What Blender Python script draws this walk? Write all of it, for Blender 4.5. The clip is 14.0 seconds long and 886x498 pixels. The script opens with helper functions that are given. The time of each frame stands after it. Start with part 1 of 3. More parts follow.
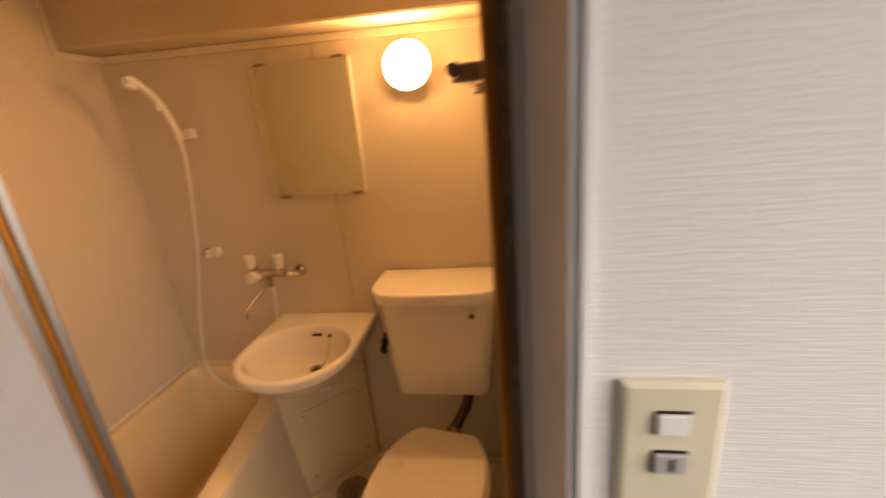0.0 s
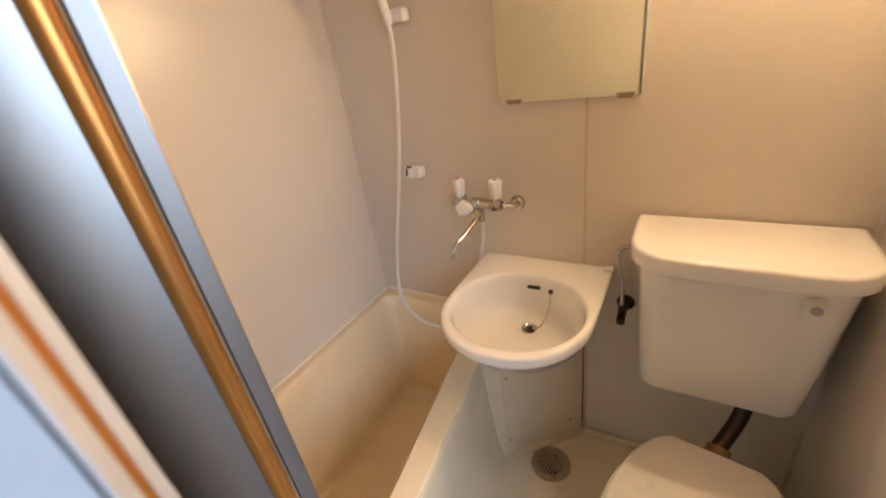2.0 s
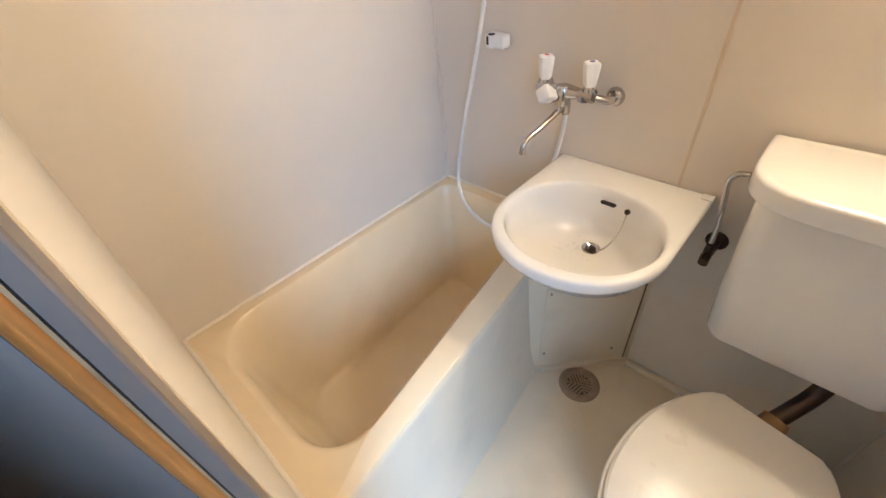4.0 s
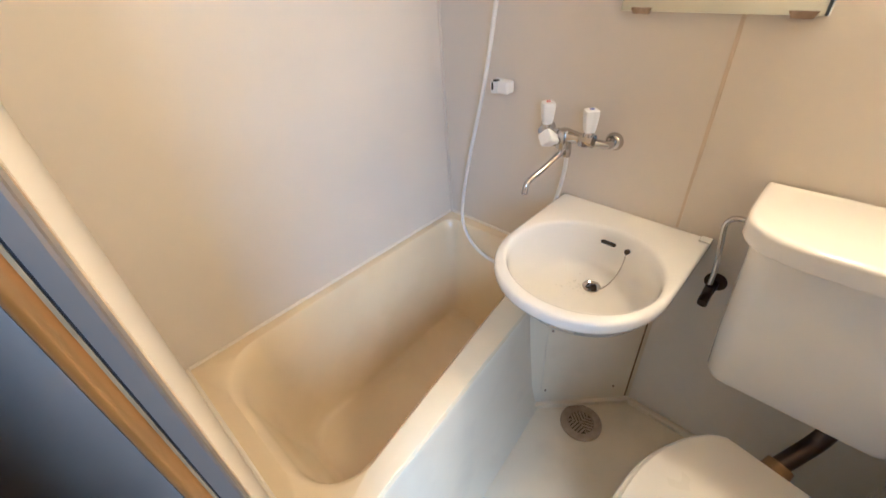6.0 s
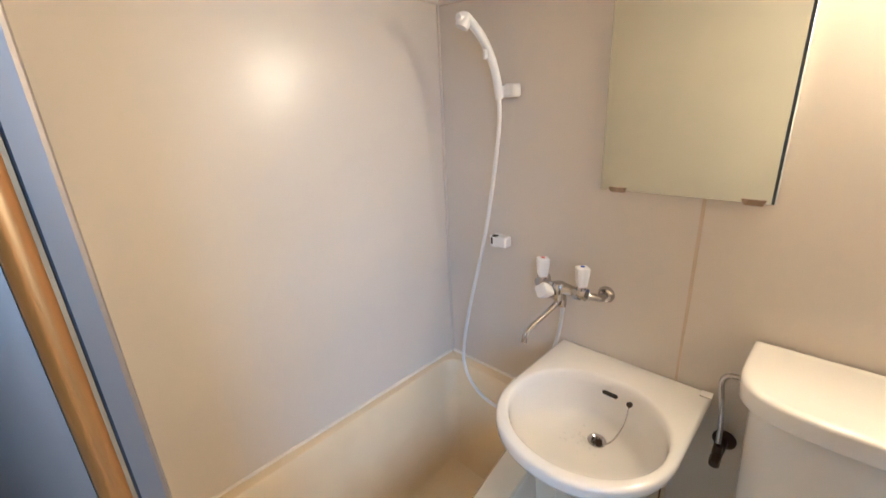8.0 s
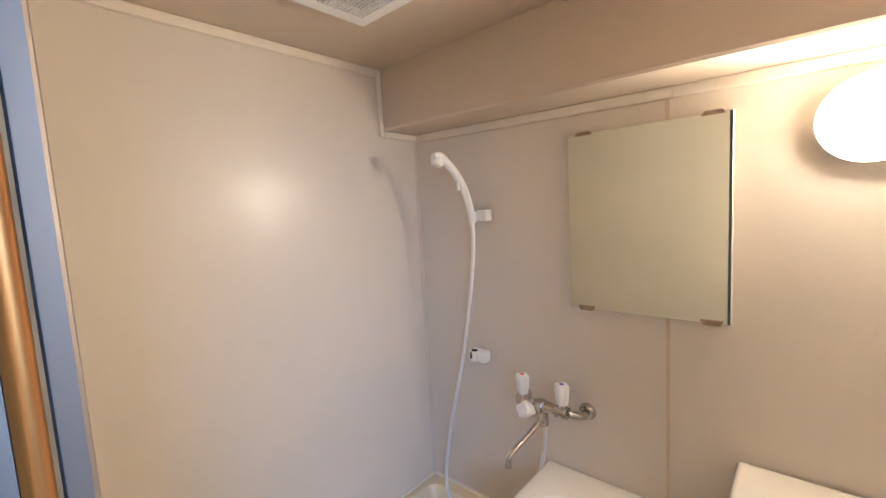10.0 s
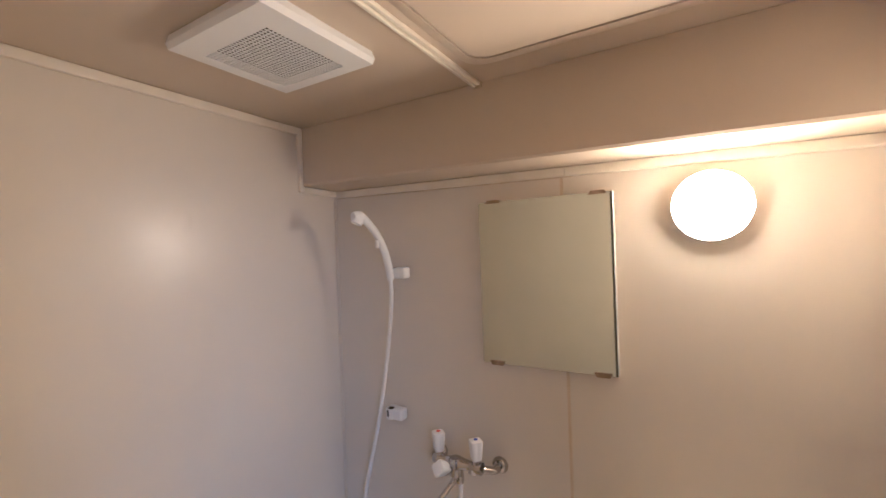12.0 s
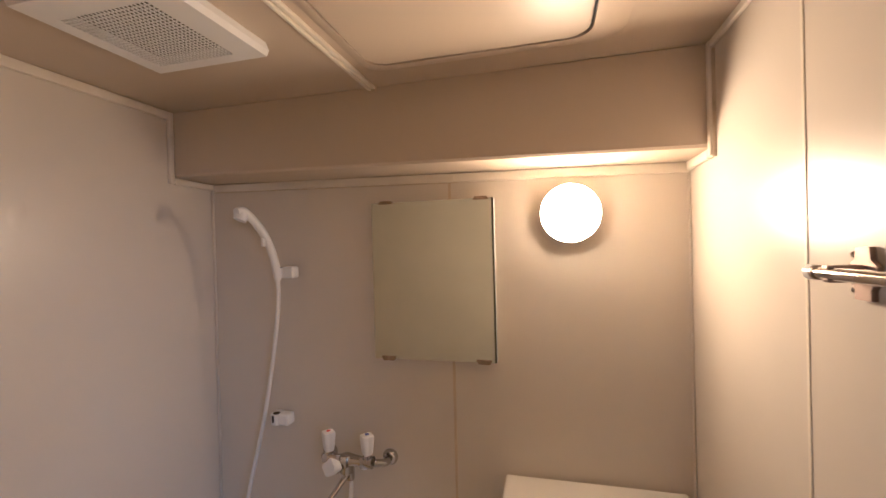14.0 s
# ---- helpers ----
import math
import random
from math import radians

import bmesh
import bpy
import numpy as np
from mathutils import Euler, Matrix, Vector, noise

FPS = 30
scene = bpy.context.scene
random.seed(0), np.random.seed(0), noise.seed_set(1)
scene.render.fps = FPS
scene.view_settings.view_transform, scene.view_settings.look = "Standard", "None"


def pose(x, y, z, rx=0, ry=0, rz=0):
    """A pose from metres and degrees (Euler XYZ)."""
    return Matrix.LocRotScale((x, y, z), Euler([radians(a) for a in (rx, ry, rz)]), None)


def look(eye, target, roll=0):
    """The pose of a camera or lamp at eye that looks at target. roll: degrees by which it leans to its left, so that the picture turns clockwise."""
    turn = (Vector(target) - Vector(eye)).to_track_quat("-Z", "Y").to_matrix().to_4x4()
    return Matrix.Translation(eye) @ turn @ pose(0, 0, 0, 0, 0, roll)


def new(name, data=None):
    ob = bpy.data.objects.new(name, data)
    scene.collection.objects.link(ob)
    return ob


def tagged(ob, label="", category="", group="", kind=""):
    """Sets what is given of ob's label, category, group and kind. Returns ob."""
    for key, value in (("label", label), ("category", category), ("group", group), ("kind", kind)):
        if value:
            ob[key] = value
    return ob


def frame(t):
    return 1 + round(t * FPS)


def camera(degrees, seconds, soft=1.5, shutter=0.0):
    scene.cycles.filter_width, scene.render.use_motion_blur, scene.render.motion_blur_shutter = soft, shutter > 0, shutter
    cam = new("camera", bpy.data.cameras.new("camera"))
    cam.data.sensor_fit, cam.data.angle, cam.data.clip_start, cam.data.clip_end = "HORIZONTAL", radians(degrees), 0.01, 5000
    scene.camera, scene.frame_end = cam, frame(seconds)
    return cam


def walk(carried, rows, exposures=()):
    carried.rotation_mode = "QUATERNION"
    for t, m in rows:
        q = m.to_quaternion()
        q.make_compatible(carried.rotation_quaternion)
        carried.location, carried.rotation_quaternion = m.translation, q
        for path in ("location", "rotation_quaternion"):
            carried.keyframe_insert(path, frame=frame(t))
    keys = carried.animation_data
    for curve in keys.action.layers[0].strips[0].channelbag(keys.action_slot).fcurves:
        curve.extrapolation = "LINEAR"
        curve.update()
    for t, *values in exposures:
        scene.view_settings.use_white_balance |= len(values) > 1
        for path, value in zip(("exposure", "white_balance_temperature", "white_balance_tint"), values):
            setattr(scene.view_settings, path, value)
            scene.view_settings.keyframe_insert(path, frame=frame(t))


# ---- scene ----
cam = camera(94.3, 14.0, shutter=0.5)
PATH = [
    (0, (1.4375, -1.4381, 1.4603), (1.1183, 0.4393, 0.8422), -5.37),
    (0.5, (1.3041, -1.3888, 1.4161), (0.6552, 0.3936, 0.7793), -6.05),
    (1, (1.1452, -1.2922, 1.4249), (0.3775, 0.4269, 0.7505), -6.64),
    (1.5, (1.0892, -1.2139, 1.4140), (0.2379, 0.4389, 0.6760), -7.20),
    (2, (1.0483, -1.1305, 1.3992), (0.0692, 0.3649, 0.4994), -8.93),
    (2.5, (1.0155, -1.0709, 1.3556), (-0.0704, 0.2453, 0.3127), -7.26),
    (3, (0.9986, -1.0428, 1.3435), (-0.1074, 0.1469, 0.1763), -6.00),
    (3.2, (1.0152, -1.0325, 1.3312), (-0.1031, 0.0942, 0.1144), -6.17),
    (5.3, (1.0047, -1.0330, 1.3248), (-0.0818, 0.0126, 0.0101), -4.85),
    (5.5, (1.0147, -1.0292, 1.3317), (-0.1058, 0.0256, 0.0542), -5.04),
    (6, (1.0165, -1.0397, 1.3550), (-0.1537, 0.0798, 0.1824), -4.72),
    (6.5, (1.0191, -1.0417, 1.3755), (-0.2046, 0.1411, 0.3238), -4.29),
    (7, (1.0221, -1.0488, 1.3931), (-0.2556, 0.1948, 0.4865), -3.54),
    (7.5, (1.0266, -1.0508, 1.4124), (-0.2914, 0.2422, 0.6429), -2.99),
    (8, (1.0309, -1.0568, 1.4347), (-0.3112, 0.2802, 0.7928), -2.89),
    (8.5, (1.0366, -1.0573, 1.4529), (-0.3266, 0.3129, 0.9414), -3.04),
    (10.8, (1.0722, -1.0705, 1.5365), (-0.1961, 0.4731, 1.4497), -4.04),
    (11, (1.0762, -1.0706, 1.5425), (-0.1629, 0.4980, 1.4707), -3.83),
    (11.5, (1.0749, -1.0876, 1.5481), (-0.0575, 0.5608, 1.5130), -3.04),
    (12, (1.085, -1.089, 1.552), (0.071, 0.635, 1.546), -2.1),
    (12.5, (1.088, -1.087, 1.554), (0.216, 0.712, 1.554), -1.7),
    (13, (1.079, -1.091, 1.547), (0.349, 0.771, 1.537), -1.4),
    (13.5, (1.078, -1.099, 1.544), (0.475, 0.808, 1.537), -1.3),
    (14, (1.079, -1.14, 1.546), (0.584, 0.798, 1.531), -1.5),
]
walk(cam, [(t, look(eye, target, roll)) for t, eye, target, roll in PATH],
     [(0.0, 0.65, 8000, 22), (0.5, 0.6, 8400, 28), (1.0, 0.8, 7100, 18), (1.5, 1.0, 6000, 12), (2.0, 1.32, 4650, 6), (2.5, 1.46, 4500, 6), (3.0, 1.64, 3950, 2),
      (5.5, 1.78, 3850, 1), (8.5, 1.52, 3800, 2), (11.0, 1.15, 3850, 7), (13.0, 0.6, 3950, 12), (14.0, 0.47, 4250, 13)])

from mathutils.bvhtree import BVHTree

# ---- world, sun, large lights ----
world = bpy.data.worlds.new("world")
scene.world = world
world.use_nodes = True
wn = world.node_tree.nodes
sky = wn.new("ShaderNodeTexSky")
sky.sky_type = "NISHITA"
sky.sun_disc = False
sky.sun_elevation, sky.sun_rotation = radians(40), radians(200)
world.node_tree.links.new(sky.outputs[0], wn["Background"].inputs[0])
wn["Background"].inputs[1].default_value = 0.1

sun_data = bpy.data.lights.new("sun", "SUN")
sun_data.energy, sun_data.angle, sun_data.color = 2.5, radians(0.5), (1.0, 0.95, 0.88)
sun = new("sun", sun_data)
sun.matrix_world = look((0, -10, 8), (0, 0, 0))

WINDOW_WATTS = 5.6
LAMP_GLOW = 106.0
window_data = bpy.data.lights.new("window_daylight", "AREA")
window_data.shape, window_data.size, window_data.size_y = "RECTANGLE", 1.2, 1.1
window_data.energy, window_data.color, window_data.spread = WINDOW_WATTS, (0.92, 0.955, 0.98), radians(84)
window_light = new("window_daylight", window_data)
window_light.matrix_world = look((2.54, -1.95, 1.60), (0.6, -0.95, 0.35))


# ---- materials ----
def material(name, color, rough=0.4, metal=0.0, vary=0.06, scale=3.0, grain=60.0, bump=0.0, wave=0.0, stain=None, stain_amount=0.0, coat=0.0, matt=0.0):
    """Base colour varied at two scales, uneven gloss and fine relief."""
    m = bpy.data.materials.new(name)
    m.use_nodes = True
    nodes, links = m.node_tree.nodes, m.node_tree.links
    bsdf = nodes["Principled BSDF"]
    coord = nodes.new("ShaderNodeTexCoord")
    big = nodes.new("ShaderNodeTexNoise")
    big.inputs["Scale"].default_value, big.inputs["Detail"].default_value = scale, 5
    small = nodes.new("ShaderNodeTexNoise")
    small.inputs["Scale"].default_value, small.inputs["Detail"].default_value = grain, 3
    links.new(coord.outputs["Object"], big.inputs["Vector"])
    links.new(coord.outputs["Object"], small.inputs["Vector"])
    ramp = nodes.new("ShaderNodeValToRGB")
    lo = [c * (1 - vary) for c in color]
    hi = [min(1, c * (1 + vary * 0.6)) for c in color]
    ramp.color_ramp.elements[0].position, ramp.color_ramp.elements[0].color = 0.3, (*lo, 1)
    ramp.color_ramp.elements[1].position, ramp.color_ramp.elements[1].color = 0.7, (*hi, 1)
    links.new(big.outputs["Fac"], ramp.inputs["Fac"])
    out = ramp.outputs["Color"]
    if stain:
        patch = nodes.new("ShaderNodeTexNoise")
        patch.inputs["Scale"].default_value, patch.inputs["Detail"].default_value = scale * 2.3, 8
        links.new(coord.outputs["Object"], patch.inputs["Vector"])
        cut = nodes.new("ShaderNodeMapRange")
        cut.inputs["From Min"].default_value, cut.inputs["From Max"].default_value = 0.52, 0.75
        cut.inputs["To Max"].default_value = stain_amount
        links.new(patch.outputs["Fac"], cut.inputs["Value"])
        mix = nodes.new("ShaderNodeMixRGB")
        mix.inputs["Color2"].default_value = (*stain, 1)
        links.new(cut.outputs["Result"], mix.inputs["Fac"])
        links.new(out, mix.inputs["Color1"])
        out = mix.outputs["Color"]
    links.new(out, bsdf.inputs["Base Color"])
    gloss = nodes.new("ShaderNodeMapRange")
    gloss.inputs["To Min"].default_value, gloss.inputs["To Max"].default_value = max(0.02, rough * 0.93), min(1, rough * 1.07)
    links.new(small.outputs["Fac"], gloss.inputs["Value"])
    links.new(gloss.outputs["Result"], bsdf.inputs["Roughness"])
    bsdf.inputs["Metallic"].default_value = metal
    bsdf.inputs["Coat Weight"].default_value = coat
    bsdf.inputs["Coat Roughness"].default_value = 0.12
    normal = None
    if wave:
        swell = nodes.new("ShaderNodeTexNoise")
        swell.inputs["Scale"].default_value, swell.inputs["Detail"].default_value = 3.2, 1
        links.new(coord.outputs["Object"], swell.inputs["Vector"])
        w = nodes.new("ShaderNodeBump")
        w.inputs["Strength"].default_value, w.inputs["Distance"].default_value = 1.0, wave
        links.new(swell.outputs["Fac"], w.inputs["Height"])
        normal = w.outputs["Normal"]
    if bump:
        b = nodes.new("ShaderNodeBump")
        b.inputs["Strength"].default_value, b.inputs["Distance"].default_value = bump, 0.002
        links.new(small.outputs["Fac"], b.inputs["Height"])
        if normal:
            links.new(normal, b.inputs["Normal"])
        normal = b.outputs["Normal"]
    if normal:
        links.new(normal, bsdf.inputs["Normal"])
    if matt:
        bsdf.inputs["Specular IOR Level"].default_value = matt
    return m


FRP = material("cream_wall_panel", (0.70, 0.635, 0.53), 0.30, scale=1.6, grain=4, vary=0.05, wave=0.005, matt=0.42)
# Cream panel browned and darkened in base colour to carry the beam's shade.
SOFFIT = material("shade_darkened_ceiling_panel", (0.58, 0.485, 0.36), 0.38, scale=1.6, grain=4, vary=0.05, wave=0.004, stain=(0.58, 0.46, 0.33), stain_amount=0.10)
TRIM = material("cream_plastic_trim", (0.82, 0.75, 0.61), 0.38, scale=5, vary=0.06, stain=(0.55, 0.42, 0.24), stain_amount=0.25)
CAULK = material("aged_sealant", (0.64, 0.53, 0.37), 0.5, scale=14, vary=0.2, stain=(0.28, 0.18, 0.10), stain_amount=0.5)
GRIME = material("brown_stained_sealant", (0.17, 0.105, 0.055), 0.6, scale=18, vary=0.3, stain=(0.40, 0.30, 0.18), stain_amount=0.5)
SEAMSTRIP = material("yellowed_joint_strip", (0.62, 0.51, 0.36), 0.4, scale=9, vary=0.15)
TUB = material("aged_cream_tub", (0.81, 0.675, 0.42), 0.24, scale=2.5, vary=0.06, stain=(0.62, 0.46, 0.22), stain_amount=0.2, coat=0.3)
FLOORING = material("cream_moulded_floor", (0.77, 0.665, 0.47), 0.3, scale=3, vary=0.06, stain=(0.55, 0.45, 0.30), stain_amount=0.3, bump=0.05)
PORCELAIN = material("white_porcelain", (0.86, 0.83, 0.76), 0.13, scale=4, vary=0.02, coat=0.5, grain=8)
SEAT = material("ivory_plastic", (0.82, 0.77, 0.66), 0.28, scale=4, vary=0.03, grain=8)
WHITE = material("white_plastic", (0.82, 0.81, 0.79), 0.32, scale=6, vary=0.03)
IVORY = material("yellowed_switch_plastic", (0.70, 0.66, 0.48), 0.35, scale=20, vary=0.04)
# Polished chrome; its lowered base colour stands in for dark reflections.
CHROME = material("reflection_darkened_chrome", (0.52, 0.50, 0.48), 0.06, 1.0, scale=30, vary=0.12)
DARKPIPE = material("dull_dark_pipe", (0.08, 0.062, 0.05), 0.32, 1.0, scale=20, vary=0.25)
BRASSY = material("tarnished_steel", (0.34, 0.26, 0.21), 0.42, 0.9, scale=30, vary=0.2)
ALU = material("satin_aluminium", (0.62, 0.62, 0.62), 0.42, 0.35, scale=8, vary=0.06)
DRAIN = material("pale_tarnished_metal", (0.40, 0.32, 0.24), 0.42, 0.6, scale=40, vary=0.2)
GOLD = material("bronze_anodised_strip", (0.50, 0.20, 0.03), 0.32, 0.65, scale=9, vary=0.15, stain=(0.30, 0.15, 0.05), stain_amount=0.4)
# Aluminium base darkened for hall light blocked in the doorway, warmed against blue daylight.
JAMB = material("shade_darkened_aluminium", (0.37, 0.33, 0.285), 0.42, 0.95, scale=5, vary=0.06, grain=9)
GASKET = material("dark_rubber_gasket", (0.05, 0.04, 0.035), 0.6, scale=30, vary=0.3)
DOORSKIN = material("pale_grey_door_panel", (0.42, 0.44, 0.455), 0.42, scale=2, vary=0.05, bump=0.04, grain=90)
HOLE = material("black_hole", (0.015, 0.012, 0.01), 0.7, scale=30, vary=0.3)
RUST = material("rusty_clip", (0.36, 0.27, 0.19), 0.45, 0.7, scale=60, vary=0.35)
BRASS = material("yellowed_brass", (0.34, 0.21, 0.085), 0.45, 0.5, scale=40, vary=0.25)
MIRROR_EDGE = material("mirror_edge", (0.66, 0.68, 0.66), 0.35, 0.1, scale=30, vary=0.1)
RED = material("red_dot", (0.6, 0.06, 0.04), 0.4)
BLUE = material("blue_dot", (0.05, 0.10, 0.5), 0.4)
ROOMFLOOR = material("brown_wood_floor", (0.26, 0.17, 0.10), 0.35, scale=4, vary=0.2)
# Unseen room surfaces, kept dark to limit bounce light and reflections.
ROOMWALL = material("darkened_unseen_room_wall", (0.24, 0.20, 0.165), 0.8, scale=3, vary=0.05, bump=0.2, grain=200)
PLASTER = material("white_room_wall", (0.76, 0.75, 0.73), 0.8, scale=3, vary=0.03, bump=0.2, grain=200)


def mirror_material():
    m = bpy.data.materials.new("aged_mirror")
    m.use_nodes = True
    nodes, links = m.node_tree.nodes, m.node_tree.links
    bsdf = nodes["Principled BSDF"]
    n = nodes.new("ShaderNodeTexNoise")
    n.inputs["Scale"].default_value = 4
    r = nodes.new("ShaderNodeValToRGB")
    r.color_ramp.elements[0].color, r.color_ramp.elements[1].color = (0.63, 0.65, 0.57, 1), (0.69, 0.71, 0.63, 1)
    links.new(n.outputs["Fac"], r.inputs["Fac"])
    links.new(r.outputs["Color"], bsdf.inputs["Base Color"])
    bsdf.inputs["Metallic"].default_value = 1.0
    bsdf.inputs["Roughness"].default_value = 0.06
    return m


def wallpaper_material():
    """White vinyl paper with fine uneven horizontal ribs."""
    m = bpy.data.materials.new("ribbed_white_wallpaper")
    m.use_nodes = True
    nodes, links = m.node_tree.nodes, m.node_tree.links
    bsdf = nodes["Principled BSDF"]
    coord = nodes.new("ShaderNodeTexCoord")
    stretch = nodes.new("ShaderNodeMapping")
    stretch.inputs["Scale"].default_value = (28, 28, 560)
    links.new(coord.outputs["Object"], stretch.inputs["Vector"])
    ribs = nodes.new("ShaderNodeTexNoise")
    ribs.inputs["Scale"].default_value, ribs.inputs["Detail"].default_value = 1.0, 4
    links.new(stretch.outputs["Vector"], ribs.inputs["Vector"])
    grain = nodes.new("ShaderNodeTexNoise")
    grain.inputs["Scale"].default_value = 260
    links.new(coord.outputs["Object"], grain.inputs["Vector"])
    add = nodes.new("ShaderNodeMath")
    add.operation = "MULTIPLY_ADD"
    add.inputs[1].default_value = 0.4
    links.new(grain.outputs["Fac"], add.inputs[0])
    links.new(ribs.outputs["Fac"], add.inputs[2])
    b = nodes.new("ShaderNodeBump")
    b.inputs["Strength"].default_value, b.inputs["Distance"].default_value = 0.32, 0.003
    links.new(add.outputs["Value"], b.inputs["Height"])
    links.new(b.outputs["Normal"], bsdf.inputs["Normal"])
    r = nodes.new("ShaderNodeValToRGB")
    r.color_ramp.elements[0].color, r.color_ramp.elements[1].color = (0.74, 0.735, 0.72, 1), (0.82, 0.815, 0.80, 1)
    links.new(ribs.outputs["Fac"], r.inputs["Fac"])
    links.new(r.outputs["Color"], bsdf.inputs["Base Color"])
    bsdf.inputs["Roughness"].default_value = 0.75
    return m


def glow_material(name, color, strength):
    m = bpy.data.materials.new(name)
    m.use_nodes = True
    bsdf = m.node_tree.nodes["Principled BSDF"]
    bsdf.inputs["Base Color"].default_value = (0.8, 0.8, 0.8, 1)
    bsdf.inputs["Emission Color"].default_value = (*color, 1)
    bsdf.inputs["Emission Strength"].default_value = strength
    return m


def glass_material():
    m = bpy.data.materials.new("clear_glass")
    m.use_nodes = True
    bsdf = m.node_tree.nodes["Principled BSDF"]
    bsdf.inputs["Transmission Weight"].default_value = 1.0
    bsdf.inputs["Roughness"].default_value = 0.02
    bsdf.inputs["IOR"].default_value = 1.45
    return m


MIRROR = mirror_material()
PAPER = wallpaper_material()
GLOBE = glow_material("lit_opal_glass", (1.0, 0.575, 0.235), LAMP_GLOW)
GLASS = glass_material()


# ---- mesh helpers ----
def part(name, bm, mat, parent=None, label="", smooth=False):
    """Links a bmesh as one mesh object, under a thing where one is given."""
    bmesh.ops.recalc_face_normals(bm, faces=bm.faces)
    me = bpy.data.meshes.new(name)
    bm.to_mesh(me)
    bm.free()
    me.materials.append(mat)
    if smooth:
        me.shade_smooth()
        me.set_sharp_from_angle(angle=radians(38))
    ob = new(name, me)
    if parent:
        ob.parent = parent
        ob.matrix_parent_inverse = parent.matrix_basis.inverted()
    if label:
        ob["label"] = label
    return ob


def holder(name, x, y, z, label, category, group=""):
    ob = new(name)
    ob.matrix_basis = Matrix.Translation((x, y, z))
    ob.empty_display_size = 0.05
    return tagged(ob, label, category, group)


def box(bm, x0, x1, y0, y1, z0, z1, bevel=0.0, segments=2):
    vs = [bm.verts.new((x, y, z)) for x in (x0, x1) for y in (y0, y1) for z in (z0, z1)]
    made = [bm.faces.new([vs[i] for i in q]) for q in ((0, 1, 3, 2), (4, 6, 7, 5), (0, 4, 5, 1), (2, 3, 7, 6), (0, 2, 6, 4), (1, 5, 7, 3))]
    bmesh.ops.recalc_face_normals(bm, faces=made)
    if bevel:
        edges = list({e for f in made for e in f.edges})
        bmesh.ops.bevel(bm, geom=edges, offset=bevel, segments=segments, affect="EDGES", profile=0.5)
    return bm


def boxes(*rows, bevel=0.0):
    bm = bmesh.new()
    for r in rows:
        box(bm, *r, bevel=bevel)
    return bm


def loft(rings, close_start=True, close_end=True, bm=None):
    """Skin over closed rings of equal point counts."""
    bm = bm or bmesh.new()
    rows = [[bm.verts.new(p) for p in ring] for ring in rings]
    n = len(rows[0])
    for a, b in zip(rows, rows[1:]):
        for i in range(n):
            bm.faces.new((a[i], a[(i + 1) % n], b[(i + 1) % n], b[i]))
    if close_start:
        bm.faces.new(rows[0])
    if close_end:
        bm.faces.new(rows[-1])
    return bm


def prism(plan, z0, z1, bm=None):
    return loft([[(x, y, z) for x, y in plan] for z in (z0, z1)], bm=bm)


def smooth_path(points, steps=8):
    """A rounded path through the points (Catmull-Rom)."""
    pts = [Vector(p) for p in points]
    pts = [2 * pts[0] - pts[1], *pts, 2 * pts[-1] - pts[-2]]
    out = []
    for a, b, c, d in zip(pts, pts[1:], pts[2:], pts[3:]):
        for k in range(steps):
            t = k / steps
            out.append(0.5 * (2 * b + (c - a) * t + (2 * a - 5 * b + 4 * c - d) * t * t + (3 * b - a - 3 * c + d) * t ** 3))
    return out + [pts[-2]]


def tube(points, radius, sides=12, bm=None, steps=8, curved=True):
    """A round tube along a path; radius: a number or one for each point."""
    path = smooth_path(points, steps) if curved else [Vector(p) for p in points]
    rings, up = [], Vector((0.13, 0.31, 0.94))
    for i, p in enumerate(path):
        ahead = (path[min(i + 1, len(path) - 1)] - path[max(i - 1, 0)]).normalized()
        side = ahead.cross(up)
        side = side.normalized() if side.length > 1e-4 else Vector((1, 0, 0))
        up = side.cross(ahead).normalized()
        if isinstance(radius, (int, float)):
            r = radius
        else:
            f = i / (len(path) - 1) * (len(radius) - 1)
            k = min(int(f), len(radius) - 2)
            r = radius[k] + (radius[k + 1] - radius[k]) * (f - k)
        rings.append([p + r * (math.cos(a) * side + math.sin(a) * up) for a in (math.tau * j / sides for j in range(sides))])
    return loft(rings, bm=bm)


def lathe(profile, origin, axis="z", sides=32, bm=None):
    """Turns (radius, height) pairs round an axis through origin."""
    o = Vector(origin)
    turn = {"z": Matrix.Identity(3), "y": Matrix.Rotation(radians(90), 3, "X"), "x": Matrix.Rotation(radians(90), 3, "Y")}[axis]
    rings = [[o + turn @ Vector((max(r, 1e-4) * math.cos(a), max(r, 1e-4) * math.sin(a), h)) for a in (math.tau * j / sides for j in range(sides))] for r, h in profile]
    return loft(rings, bm=bm)


def rounded_plan(x0, x1, y0, y1, radii, n=8):
    """A rectangle with corner radii, counter-clockwise from (x0, y0)."""
    if isinstance(radii, (int, float)):
        radii = (radii,) * 4
    out = []
    for (cx, cy, sx, sy, start), r in zip(((x0, y0, 1, 1, 180), (x1, y0, -1, 1, 270), (x1, y1, -1, -1, 0), (x0, y1, 1, -1, 90)), radii):
        for k in range(n + 1):
            a = radians(start + 90 * k / n)
            out.append((cx + sx * r + r * math.cos(a), cy + sy * r + r * math.sin(a)))
    return out


def at_z(plan, z):
    return [(x, y, z) for x, y in plan]


def structure(name, bm, mat, label, category, smooth=False):
    return tagged(part(name, bm, mat, smooth=smooth), label, category, kind="structure")


# ---- large structure: the bathroom shell ----
X1, Y0, CEIL = 1.424, -1.0490, 1.961
SOFFIT_Y, SOFFIT_L, SOFFIT_R = -0.150, 1.772, 1.742
